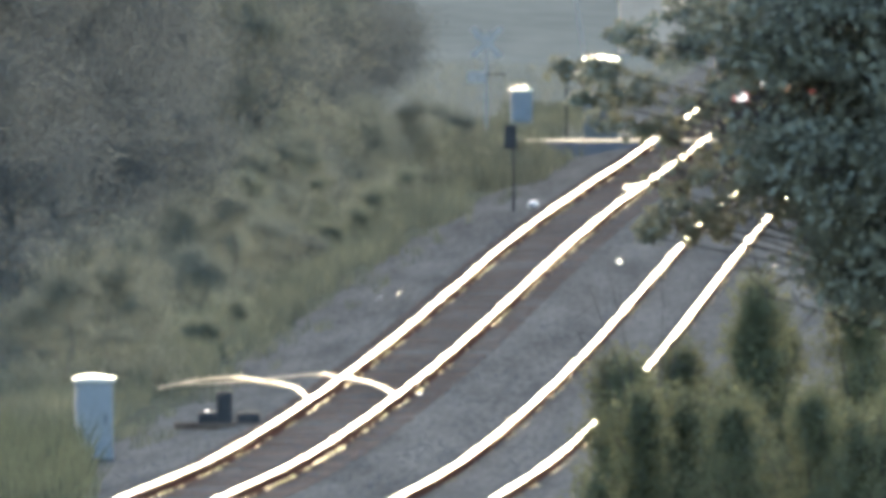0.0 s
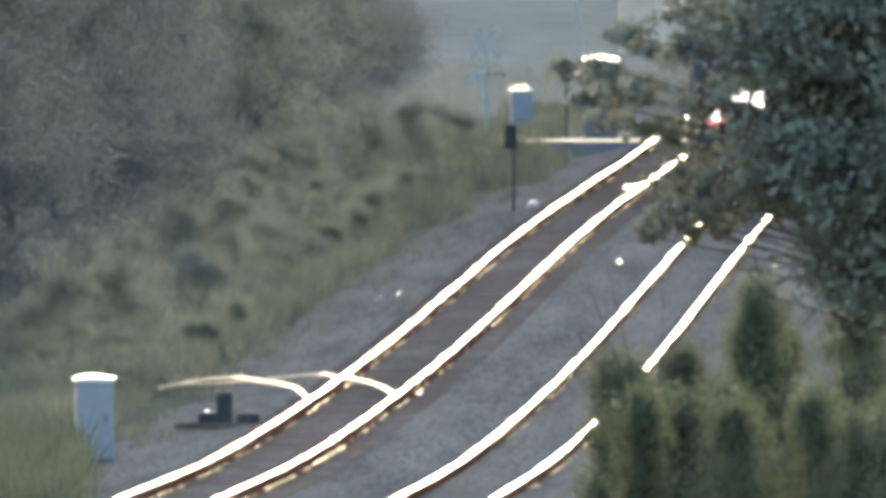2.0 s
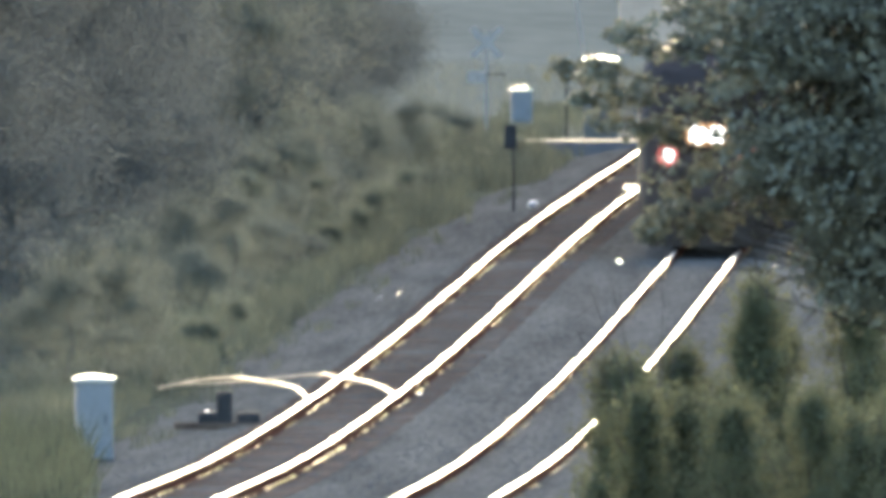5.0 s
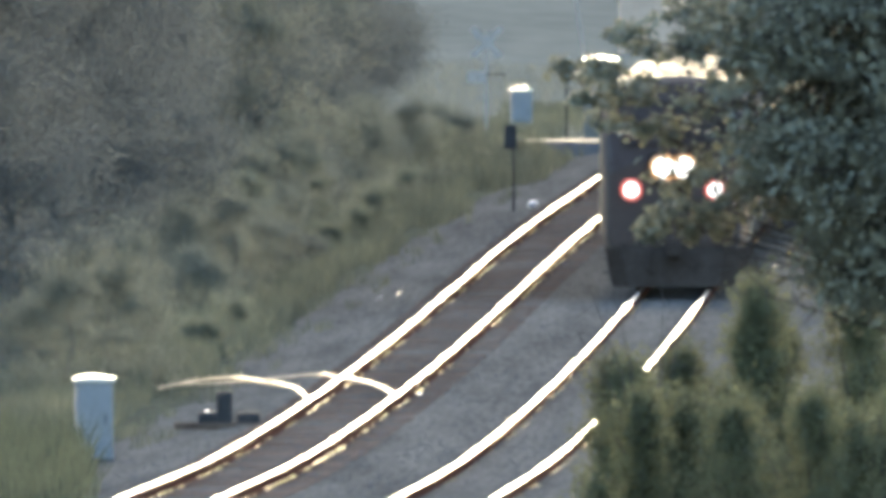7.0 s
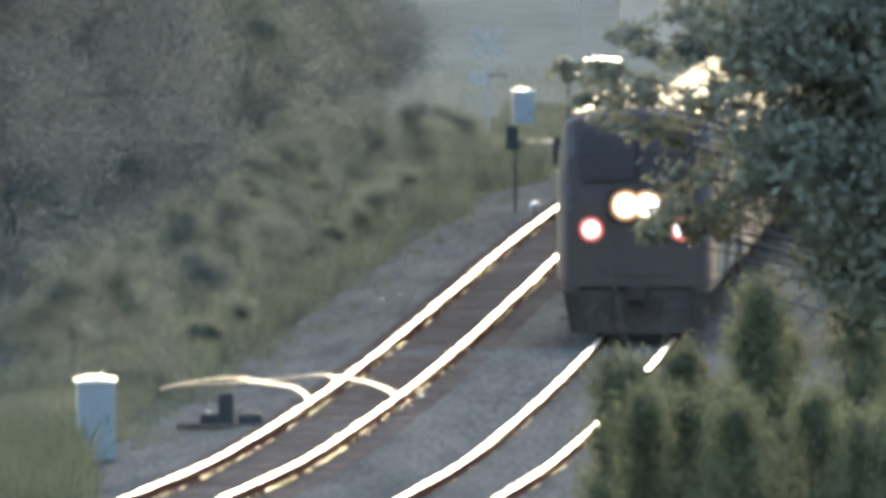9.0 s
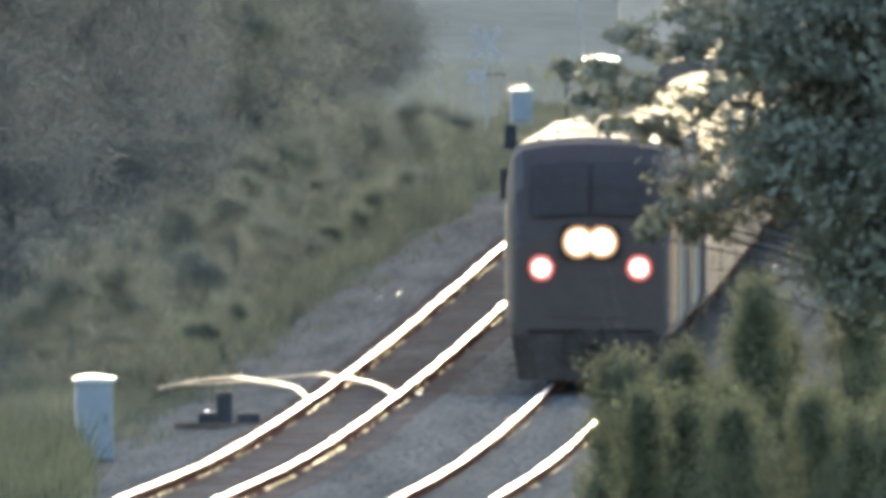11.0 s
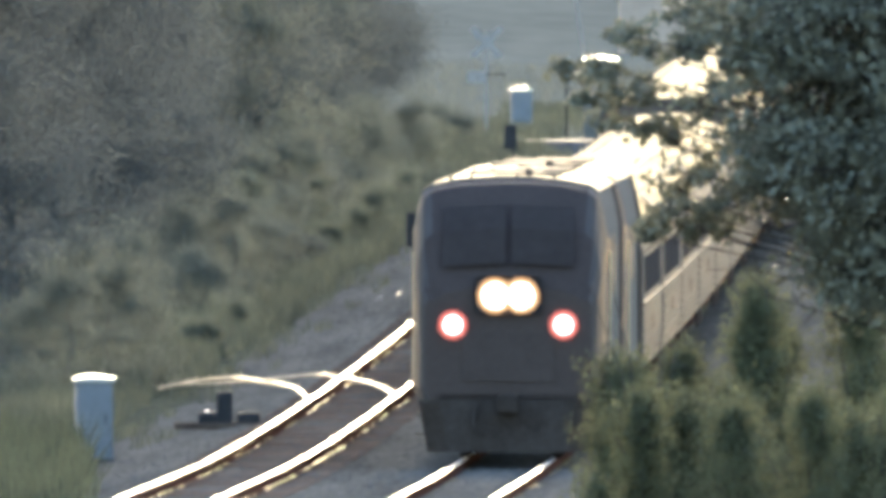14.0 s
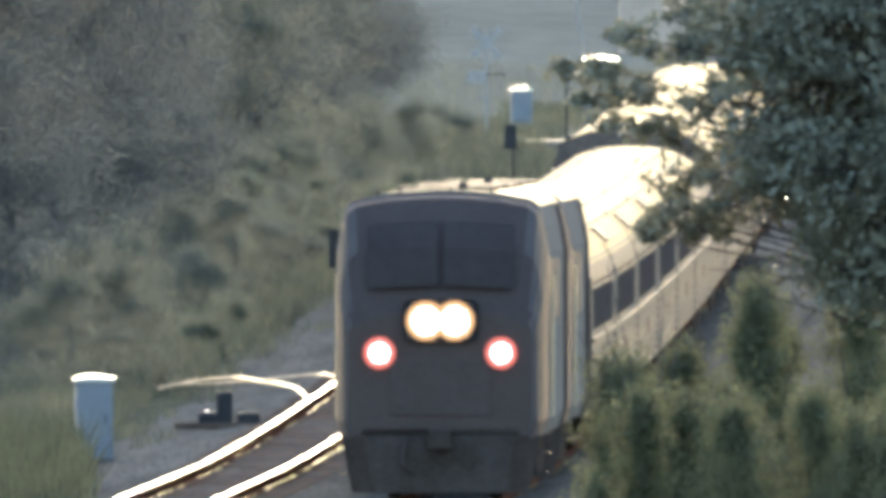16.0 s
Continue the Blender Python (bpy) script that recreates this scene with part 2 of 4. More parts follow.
def build_ground():
    ys = [-400, -150, 0, 100, 200, 300, 400, 450] + list(np.arange(470, 1500, 6.0)) + [1540, 1600, 1750, 2000, 2500, 3300, 4600]
    ws = [-3000, -1200, -500, -200, -100, -60, -40, -30] + list(np.arange(-24, 24.1, 0.8)) + [30, 40, 60, 100, 200, 500, 1200, 3000]
    vs = [(mid_x(y) + w, y, ground_z(mid_x(y) + w, y)) for y in ys for w in ws]
    n = len(ws)
    fs = [(i * n + j, i * n + j + 1, (i + 1) * n + j + 1, (i + 1) * n + j) for i in range(len(ys) - 1) for j in range(n - 1)]
    tagged(new("ground", mesh_of("ground", vs, fs, ["soil"], True)), "weedy green and brown trackside ground", "ground", kind="structure")


BED = [(-6.6, -0.85), (-5.7, -0.56), (-4.4, -0.38), (-3.6, -0.22), (-3.1, -0.19), (-0.9, -0.19), (-0.5, -0.198), (0.5, -0.198), (0.9, -0.19), (3.1, -0.19), (3.6, -0.24), (4.6, -0.42), (8.0, -0.5), (8.8, -0.8)]


def bed_z(w, y):
    return rail_z(y) + float(np.interp(w, [p[0] for p in BED], [p[1] for p in BED]))


def build_bed():
    ys = np.arange(400, 1800, 3.0)
    ws = []
    for (a, _), (b, _) in zip(BED, BED[1:]):
        ws += list(np.linspace(a, b, max(2, int((b - a) / 0.25)), endpoint=False))
    ws.append(BED[-1][0])
    vs = []
    for y in ys:
        for w in ws:
            edge = 0.25 * noise.noise((w * 0.7, y * 0.1, 7)) if abs(w) > 4 else 0
            vs.append((mid_x(y) + w + edge, y, bed_z(w, y) + (0.008 if 0.7 < abs(w) < 3.4 else 0.014) * noise.noise((w * 2.5, y * 0.7, 1))))
    n = len(ws)
    fs = [(i * n + j, i * n + j + 1, (i + 1) * n + j + 1, (i + 1) * n + j) for i in range(len(ys) - 1) for j in range(n - 1)]
    bed = tagged(new("ballast_bed", mesh_of("ballast_bed", vs, fs, ["ballast"], True)), "grey crushed stone ballast under two tracks", "ballast", kind="structure")
    # loose stones over the bed
    rng = np.random.default_rng(5)
    vs, fs = [], []
    oct_v = np.array([(1, 0, 0), (0, 1, 0), (-1, 0, 0), (0, -1, 0), (0, 0, 0.8), (0, 0, -0.8)])
    oct_f = [(0, 1, 4), (1, 2, 4), (2, 3, 4), (3, 0, 4)]
    for k in range(16000):
        y = 560 + 430 * rng.random() ** 1.5
        w = rng.uniform(-6.0, 7.0)
        if min(abs(w + 2.7175), abs(w + 1.2825), abs(w - 1.2825), abs(w - 2.7175)) < 0.12:
            continue
        r = rng.uniform(0.014, 0.032)
        a = rng.uniform(0, 6.28)
        c, s = math.cos(a), math.sin(a)
        sc = rng.uniform(0.7, 1.3, 3) * r
        b = len(vs)
        o = (mid_x(y) + w, y, bed_z(w, y) + 0.012)
        for v in oct_v * sc:
            vs.append((o[0] + c * v[0] - s * v[1], o[1] + s * v[0] + c * v[1], o[2] + v[2]))
        fs += [tuple(b + i for i in f) for f in oct_f]
    st = share("ballast_stones", mesh_of("ballast_stones", vs, fs, ["stone"]), bed)
    tagged(st, "loose grey ballast stones", kind="stuff")


RAIL = [(-0.075, 0.0), (-0.075, 0.012), (-0.014, 0.03), (-0.012, 0.13), (-0.037, 0.142), (-0.037, 0.17), (-0.024, 0.182),
        (0.024, 0.182), (0.037, 0.17), (0.037, 0.142), (0.012, 0.13), (0.014, 0.03), (0.075, 0.012), (0.075, 0.0)]


def build_track(name, off, dz):
    """Two rails, wooden ties and tie plates; off: the centre's distance from the middle of the line."""
    track = tagged(new(name), "railway track with polished rails on weathered wooden ties", "railway track", kind="structure")
    ys = list(np.arange(400, 1800, 5.0))
    for side in (-1, 1):
        vs, fs, ids = [], [], []
        n = len(RAIL)
        for y in ys:
            x0, z0 = mid_x(y) + off + side * 0.7175, rail_z(y) + dz - 0.182
            vs += [(x0 + p[0], y - p[0] * SLOPE, z0 + p[1]) for p in RAIL]
        for i in range(len(ys) - 1):
            for k in range(n):
                fs.append((i * n + k, i * n + (k + 1) % n, (i + 1) * n + (k + 1) % n, (i + 1) * n + k))
                ids.append(1 if k == 6 else 0)
        me = mesh_of("rail", vs, fs, ["rust", "rail_top"])
        me.polygons.foreach_set("material_index", ids)
        tagged(share("rail", me, track), "rusty steel rail with a bright polished head")
    tie = bmesh.new()
    box(2.6, 0.23, 0.18, 0.012, Matrix.Translation((0, 0, -0.18)), tie)
    tie_me = bpy.data.meshes.new("tie")
    tie.to_mesh(tie_me)
    tie.free()
    tie_me.materials.append(M["tie"])
    rng = random.Random(3 + int(off))
    pv, pf = [], []
    y, k = 562.0, 0
    rest_v, rest_f = [], []
    while y < 1320:
        m = pose(mid_x(y) + off + rng.uniform(-0.04, 0.04), y, rail_z(y) + dz - 0.186 + rng.uniform(-0.008, 0.006), 0, 0, -1.07 + rng.uniform(-0.8, 0.8))
        if k < 290:
            share("tie", tie_me, track, m)
        else:
            b = len(rest_v)
            rest_v += [m @ v.co for v in tie_me.vertices]
            rest_f += [tuple(b + i for i in p.vertices) for p in tie_me.polygons]
        for side in (-1, 1):
            if noise.noise((y * 0.16, side * 7.3, off * 3.1)) + 0.8 * noise.noise((y * 0.9, side * 3.3, off)) < 0.1:
                continue  # left out in runs, so the gold line breaks into glints
            b = len(pv)
            q = m @ Matrix.Translation((side * 0.7175, 0, 0.004))
            for sx, sy, sz in ((-0.092, -0.09, 0), (0.092, -0.09, 0), (0.092, 0.09, 0), (-0.092, 0.09, 0), (-0.089, -0.085, 0.014), (0.089, -0.085, 0.014), (0.089, 0.085, 0.014), (-0.089, 0.085, 0.014)):
                pv.append(q @ Vector((sx, sy, sz)))
            pf += [tuple(b + i for i in f) for f in ((4, 5, 6, 7), (0, 1, 5, 4), (1, 2, 6, 5), (2, 3, 7, 6), (3, 0, 4, 7))]
            for dx in (-0.082, 0.082):
                b = len(pv)
                for sx, sy, sz in ((-0.012, -0.02, 0), (0.012, -0.02, 0), (0.012, 0.02, 0), (-0.012, 0.02, 0), (-0.012, -0.02, 0.035), (0.012, -0.02, 0.035), (0.012, 0.02, 0.035), (-0.012, 0.02, 0.035)):
                    pv.append(q @ Vector((dx + sx, sy + 0.05, sz)))
                pf += [tuple(b + i for i in f) for f in ((4, 5, 6, 7), (0, 1, 5, 4), (1, 2, 6, 5), (2, 3, 7, 6), (3, 0, 4, 7))]
        y += 0.54 + rng.uniform(-0.03, 0.03)
        k += 1
    tagged(share("tie_plates", mesh_of("tie_plates", pv, pf, ["plate"]), track), "worn steel tie plates and spikes, tinted gold for sun glints", kind="stuff")
    if rest_v:
        tagged(share("far_ties", mesh_of("far_ties", rest_v, rest_f, ["tie"]), track), "weathered wooden ties", kind="stuff")
    return track


def build_spur():
    """The spur's two rails, which leave the first track and fall away to the west."""
    spur = tagged(new("spur_track"), "rusty spur track branching off the first track", "railway track", kind="structure")
    ways = ([(-2.37, 719.5, 0.0), (-2.54, 732, 0.0), (-2.82, 740, 0.0), (-3.36, 745, 0.0), (-3.9, 750.5, 0.0), (-4.6, 754, -0.12), (-5.3, 756.5, -0.3)],
            [(-0.88, 726, 0.0), (-0.96, 733.5, 0.0), (-1.39, 744.5, 0.0), (-1.92, 750.5, 0.0), (-2.4, 754, 0.0), (-3.22, 756.5, -0.13), (-4.35, 761, -0.28), (-5.8, 766.5, -0.4), (-8.0, 771, -0.44)])
    for way in ways:
        bm = hose([(x, y, rail_z(y) - 0.035 + d) for x, y, d in way], 0.024, 6)
        tagged(part("rail", bm, "spur_rail", spur, smooth=True), "worn spur rail")


# ---------------------------------------------------------------- plants
def leaf_mesh(name, centres, normals, size, mat, rng, droop=0.3, ratio=0.55, folded=True):
    """Small leaves at the given places: folded ones of two faces, or small pointed ones."""
    n = len(centres)
    c = np.asarray(centres, float)
    d = rng.normal(size=(n, 3)) + np.asarray(normals, float) * 0.8
    d[:, 2] -= droop
    d /= np.linalg.norm(d, axis=1)[:, None]
    s = np.cross(d, rng.normal(size=(n, 3)))
    s /= np.linalg.norm(s, axis=1)[:, None] + 1e-9
    up = np.cross(d, s)
    ln = size * rng.uniform(0.6, 1.25, n)[:, None]
    v = np.empty((n, 4, 3))
    v[:, 0] = c - d * ln * 0.5
    v[:, 1] = c + s * ln * ratio * 0.5 + up * ln * 0.08
    v[:, 2] = c + d * ln * 0.5
    v[:, 3] = c - s * ln * ratio * 0.5 + up * ln * 0.08
    if not folded:
        v[:, 0] += s * ln * ratio * 0.4
        return mesh_of(name, v[:, [0, 2, 3]].reshape(-1, 3), np.arange(n * 3).reshape(n, 3), [mat])
    i = np.arange(n) * 4
    f = np.concatenate([np.stack([i, i + 1, i + 2], 1), np.stack([i, i + 2, i + 3], 1)])
    return mesh_of(name, v.reshape(-1, 3), f, [mat])


def limb_mesh(name, limbs, mat, seg=7):
    bm = bmesh.new()
    for p0, p1, r0, r1 in limbs:
        tube(p0, p1, r0, r1, seg, bm)
    me = bpy.data.meshes.new(name)
    bm.to_mesh(me)
    bm.free()
    me.materials.append(M[mat])
    return me


def grow_tree(seed, height, spread, leaves, leaf, leaf_mat, bark="bark", low=0.12, trunk=0.16, name="tree", puff=1.0):
    """Trunk, limbs, twigs and clumps of leaves round the twig ends. Returns (trunk mesh, crown mesh)."""
    rng = np.random.default_rng(seed)
    limbs, ends = [], []
    p = np.array([0.0, 0, -0.3])
    steps = 9
    path = [p]
    for i in range(steps):
        p = p + np.array([rng.normal(0, 0.12), rng.normal(0, 0.12), (height * 0.95 + 0.3) / steps])
        path.append(p)
    for i in range(steps):
        limbs.append((path[i], path[i + 1], trunk * (1 - i / steps * 0.85), trunk * (1 - (i + 1) / steps * 0.85)))
    for i in range(int(height * 3.4)):
        h = low + (1 - low) * (i + rng.random()) / (height * 3.4)
        k = min(int(h * steps), steps - 1)
        b = path[k] + (path[k + 1] - path[k]) * (h * steps - k)
        a = rng.uniform(0, 6.283)
        prof = math.sin(min(1, (1.02 - h) * 1.5) * 1.57) * (0.75 + 0.35 * rng.random())
        ln = spread * prof
        d = np.array([math.cos(a), math.sin(a), rng.uniform(0.0, 0.6)])
        m = b + d * ln * 0.55
        e = b + d * ln + np.array([0, 0, -0.12 * ln])
        r = trunk * 0.32 * (1.1 - h)
        limbs += [(b, m, r, r * 0.6), (m, e, r * 0.6, r * 0.2)]
        for j in range(5):
            q = b + (m - b) * rng.uniform(0.5, 1) if j < 2 else m + (e - m) * rng.random()
            t = q + rng.normal(0, 0.3 * spread * 0.5, 3)
            limbs.append((q, t, r * 0.3, r * 0.1))
            ends.append(t)
        ends.append(e)
    ends = np.array(ends)
    pick = rng.integers(0, len(ends), leaves)
    sig = rng.uniform(0.1, 0.28, len(ends))[pick][:, None] * spread * 0.55 * puff
    c = ends[pick] + rng.normal(size=(leaves, 3)) * sig * np.array([1, 1, 0.6])
    c[:, 2] = np.maximum(c[:, 2], 0.1)
    nrm = c - np.array([0, 0, height * 0.4])
    nrm /= np.linalg.norm(nrm, axis=1)[:, None]
    return limb_mesh("trunk", limbs, bark, 6), leaf_mesh("crown", c, nrm, leaf, leaf_mat, rng, folded=False, ratio=0.9)


def make_plant(name, meshes, label, category, group, at):
    ob = tagged(new(name), label, category, group)
    share("trunk" if category == "tree" else "stem", meshes[0], ob)
    share("crown" if category == "tree" else "foliage", meshes[1], ob)
    ob.matrix_basis = at
    return ob


def place(x, y, turn=0.0):
    return pose(x, y, ground_z(x, y) - 0.05, 0, 0, turn)


def build_forest():
    rng = random.Random(11)
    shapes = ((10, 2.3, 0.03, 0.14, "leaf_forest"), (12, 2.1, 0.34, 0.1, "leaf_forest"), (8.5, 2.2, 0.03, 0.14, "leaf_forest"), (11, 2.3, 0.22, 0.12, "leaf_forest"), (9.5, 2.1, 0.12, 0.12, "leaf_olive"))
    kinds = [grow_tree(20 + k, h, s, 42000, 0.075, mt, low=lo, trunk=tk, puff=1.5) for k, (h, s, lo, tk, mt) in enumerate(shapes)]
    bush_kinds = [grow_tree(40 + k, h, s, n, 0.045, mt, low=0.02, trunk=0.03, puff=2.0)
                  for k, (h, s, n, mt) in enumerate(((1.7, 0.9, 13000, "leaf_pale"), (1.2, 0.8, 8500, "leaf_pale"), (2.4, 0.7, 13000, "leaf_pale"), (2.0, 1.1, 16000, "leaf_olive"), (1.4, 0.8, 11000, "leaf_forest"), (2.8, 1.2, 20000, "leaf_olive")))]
    firsts, bushes = {}, {}

    def tree(k, at):
        if k in firsts:
            copy_thing(firsts[k], at)
        else:
            firsts[k] = make_plant("tree", kinds[k], "broadleaf tree in the trackside wood in leaf painted sunlit olive" if k == 4 else "broadleaf tree in the trackside wood, leaves tinted grey for haze", "tree", "trees of the trackside wood", at)

    def bush(k, w, y):
        at = place(mid_x(y) + w, y, rng.uniform(0, 360))
        if k in bushes:
            copy_thing(bushes[k], at)
        else:
            bushes[k] = make_plant("bush", bush_kinds[k], ("green bush on the wood's edge, leaves paled as if sunlit" if k < 3 else "dark bush on the wood's edge, leaves tinted grey for haze" if k == 4 else "bush on the wood's edge in leaf painted sunlit olive"), "bush", "bushes along the wood", at)

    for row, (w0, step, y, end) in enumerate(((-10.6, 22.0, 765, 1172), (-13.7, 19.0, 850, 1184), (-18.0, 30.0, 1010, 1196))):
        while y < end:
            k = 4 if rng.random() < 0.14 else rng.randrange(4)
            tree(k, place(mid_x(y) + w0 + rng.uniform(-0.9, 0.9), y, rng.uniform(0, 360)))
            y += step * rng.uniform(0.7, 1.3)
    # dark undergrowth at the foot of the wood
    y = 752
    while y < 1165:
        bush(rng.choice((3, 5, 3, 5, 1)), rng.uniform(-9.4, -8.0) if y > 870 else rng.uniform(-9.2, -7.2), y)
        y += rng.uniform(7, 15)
    # bushes in a paler leaf painted as sunlit, and one dark round bush before them
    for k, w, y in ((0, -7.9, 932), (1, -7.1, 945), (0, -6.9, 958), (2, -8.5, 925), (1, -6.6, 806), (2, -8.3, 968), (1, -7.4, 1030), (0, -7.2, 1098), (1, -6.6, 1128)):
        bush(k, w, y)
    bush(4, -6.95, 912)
    for i in range(4):
        y = 960 + i * 130
        tree(i, place(mid_x(y) + 15 + rng.uniform(0, 6), y, rng.uniform(0, 360)))


BOUGHS = [(0.94, 8.56), (1.14, 8.58), (1.07, 8.34), (1.32, 8.37), (1.52, 8.43), (1.38, 8.81), (1.56, 8.7), (1.8, 8.74), (1.84, 8.99), (1.87, 8.87), (1.3, 8.16), (1.5, 8.12), (1.66, 8.09), (1.8, 8.33), (1.78, 7.96), (1.71, 7.8), (1.68, 7.67), (1.73, 7.53), (1.61, 7.41), (1.57, 7.29), (1.8, 7.37), (1.95, 7.41), (2.05, 7.54), (1.95, 7.76), (2.12, 8.95)]  # tips towards the line: x, height


def build_near_tree():
    """The dark tree whose boughs hang before the line."""
    rng = np.random.default_rng(77)
    base = np.array([4.4, 307.0, -1.4])
    limbs, ends = [], []
    path = [base + np.array([0.2 * math.sin(i * 0.8), 0.05 * i, i * 1.35]) for i in range(10)]
    for i in range(9):
        limbs.append((path[i], path[i + 1], 0.2 * (1 - i * 0.1), 0.2 * (1 - (i + 1) * 0.1)))

    def bough(e, twigs, reach, bare=False, wide=1.0):
        h = min(max(e[2] + 1.4 - 0.28 * abs(e[0] - 4.4) - 0.1, 3), 11.6)
        k = min(int(h / 1.35), 8)
        b = path[k] + (path[k + 1] - path[k]) * (h / 1.35 - k)
        m = (b + e) / 2 + np.array([0, 0, 0.12])
        m = m + rng.normal(0, 0.1, 3)
        limbs.extend([(b, m, 0.018, 0.01), (m, e, 0.01, 0.004)])
        for j in range(twigs):
            f = rng.uniform(reach, 1.0)
            q = b + (m - b) * f * 2 if f < 0.5 else m + (e - m) * (f * 2 - 1)
            t = q + rng.normal(0, 1, 3) * np.array([0.16 * wide, 0.2, 0.09 * wide]) + (e - b) / np.linalg.norm(e - b) * 0.08
            limbs.append((q, t, 0.007, 0.003))
            if not bare:
                ends.append(t)
        if not bare:
            ends.append(e)

    for x, z in BOUGHS:
        bough(np.array([x, 307 + rng.uniform(-1.2, 1.2), z]), 6 if x < 1.6 else 9, 0.94 if x < 1.6 else 0.9, False, 0.42 if x < 1.6 else 0.6)
    for i in range(60):
        # the lower boughs hang nearer the trunk
        z = rng.uniform(6.8, 7.7)
        bough(np.array([rng.uniform(2.85, 3.7), 307 + rng.uniform(-1.5, 1.5), z]), 11, 0.6)
    for i in range(210):
        z = rng.uniform(7.6, 9.9)
        bough(np.array([rng.uniform(2.12, 3.8) + 0.12 * math.sin(z * 9), 307 + rng.uniform(-2, 2), z]), 9, 0.75)
    for i in range(40):
        a, z = rng.uniform(0, 6.283), rng.uniform(9.0, 11.3)
        r = rng.uniform(0.8, 1.8)
        bough(np.array([4.4 + r * math.cos(a), 307 + r * math.sin(a), z]), 9, 0.4)
    for x, z in ((2.2, 7.42), (2.5, 7.2), (2.05, 7.28), (2.4, 6.86), (2.7, 7.5), (2.3, 7.05)):
        bough(np.array([x, 307 + rng.uniform(-0.6, 0.6), z]), 9, 0.45, True)
    ends = np.array(ends)
    n = 54000
    pick = rng.integers(0, len(ends), n)
    c = ends[pick] + rng.normal(size=(n, 3)) * np.where(ends[pick][:, :1] < 2.1, np.array([[0.045, 0.07, 0.03]]), np.array([[0.085, 0.1, 0.06]]))
    lane = np.interp(c[:, 0], (1.3, 1.75, 2.15, 2.8), (7.5, 7.82, 8.2, 8.35))  # a thin place in the crown, where light comes through
    keep = ~((np.abs(c[:, 2] - lane) < 0.15) & (c[:, 0] > 1.4) & (c[:, 0] < 2.95) & (rng.random(n) < 0.8))
    keep &= ~((np.abs(c[:, 2] - 7.41 - 1.04 * (c[:, 0] - 1.8)) < 0.08) & (c[:, 0] > 1.7) & (c[:, 0] < 2.2) & (rng.random(n) < 0.85))
    c = c[keep]
    n = len(c)
    tree = tagged(new("tree"), "dark broadleaf tree with leafy boughs hanging over the view", "tree")
    share("trunk", limb_mesh("trunk", limbs, "dark_bark", 5), tree)
    share("crown", leaf_mesh("crown", c, np.tile((0, 0, 0.3), (n, 1)), 0.095, "leaf_near", rng), tree)


def shrub(seed, height, radius, leaves):
    """A young tree: a thin crooked leader, upswept shoots of uneven length, many small leaves."""
    rng = np.random.default_rng(seed)
    bend = rng.normal(0, 0.22, 2)
    limbs = [((0, 0, -0.3), (bend[0], bend[1], height * 0.55), 0.06, 0.035), ((bend[0], bend[1], height * 0.55), (0, 0, height), 0.035, 0.006)]
    pts = []
    lobes = rng.uniform(0, 6.283, 5)
    for i in range(120):
        h = 0.12 + 0.86 * rng.random()
        a = lobes[rng.integers(0, 5)] + rng.normal(0, 0.5)
        r = radius * min(1.0, (1.04 - h) * 1.7) * rng.uniform(0.35, 1.25)
        b = np.array([bend[0] * (1 - abs(h - 0.55)), bend[1] * (1 - abs(h - 0.55)), h * height])
        e = b + np.array([r * math.cos(a), r * math.sin(a), 0.15 + 0.6 * r * rng.random()])
        limbs.append((b, e, 0.01, 0.003))
        n = int(leaves / 120 * rng.uniform(0.4, 1.6))
        f = rng.uniform(0.35, 1.1, n)[:, None]
        pts.append(b + (e - b) * f + rng.normal(size=(n, 3)) * np.array([0.1, 0.1, 0.1]))
    for i in range(44):
        h = rng.uniform(0.35, 0.95)
        a = rng.uniform(0, 6.283)
        q = radius * min(0.75, 1.1 - h)
        b = np.array([q * math.cos(a), q * math.sin(a), h * height])
        e = b + np.array([rng.normal(0.2 * math.cos(a), 0.18), rng.normal(0.2 * math.sin(a), 0.18), rng.uniform(0.1, 0.5)])
        limbs.append((b, e, 0.008, 0.002))
        f = rng.uniform(0.1, 1.0, 90)[:, None]
        pts.append(b + (e - b) * f + rng.normal(size=(90, 3)) * np.array([0.05, 0.05, 0.05]))
    c = np.concatenate(pts)
    return limb_mesh("trunk", limbs, "dark_bark", 5), leaf_mesh("crown", c, np.tile((0, 0, 0.6), (len(c), 1)), 0.042, "leaf_shrub", rng, -0.1, 0.9, False)


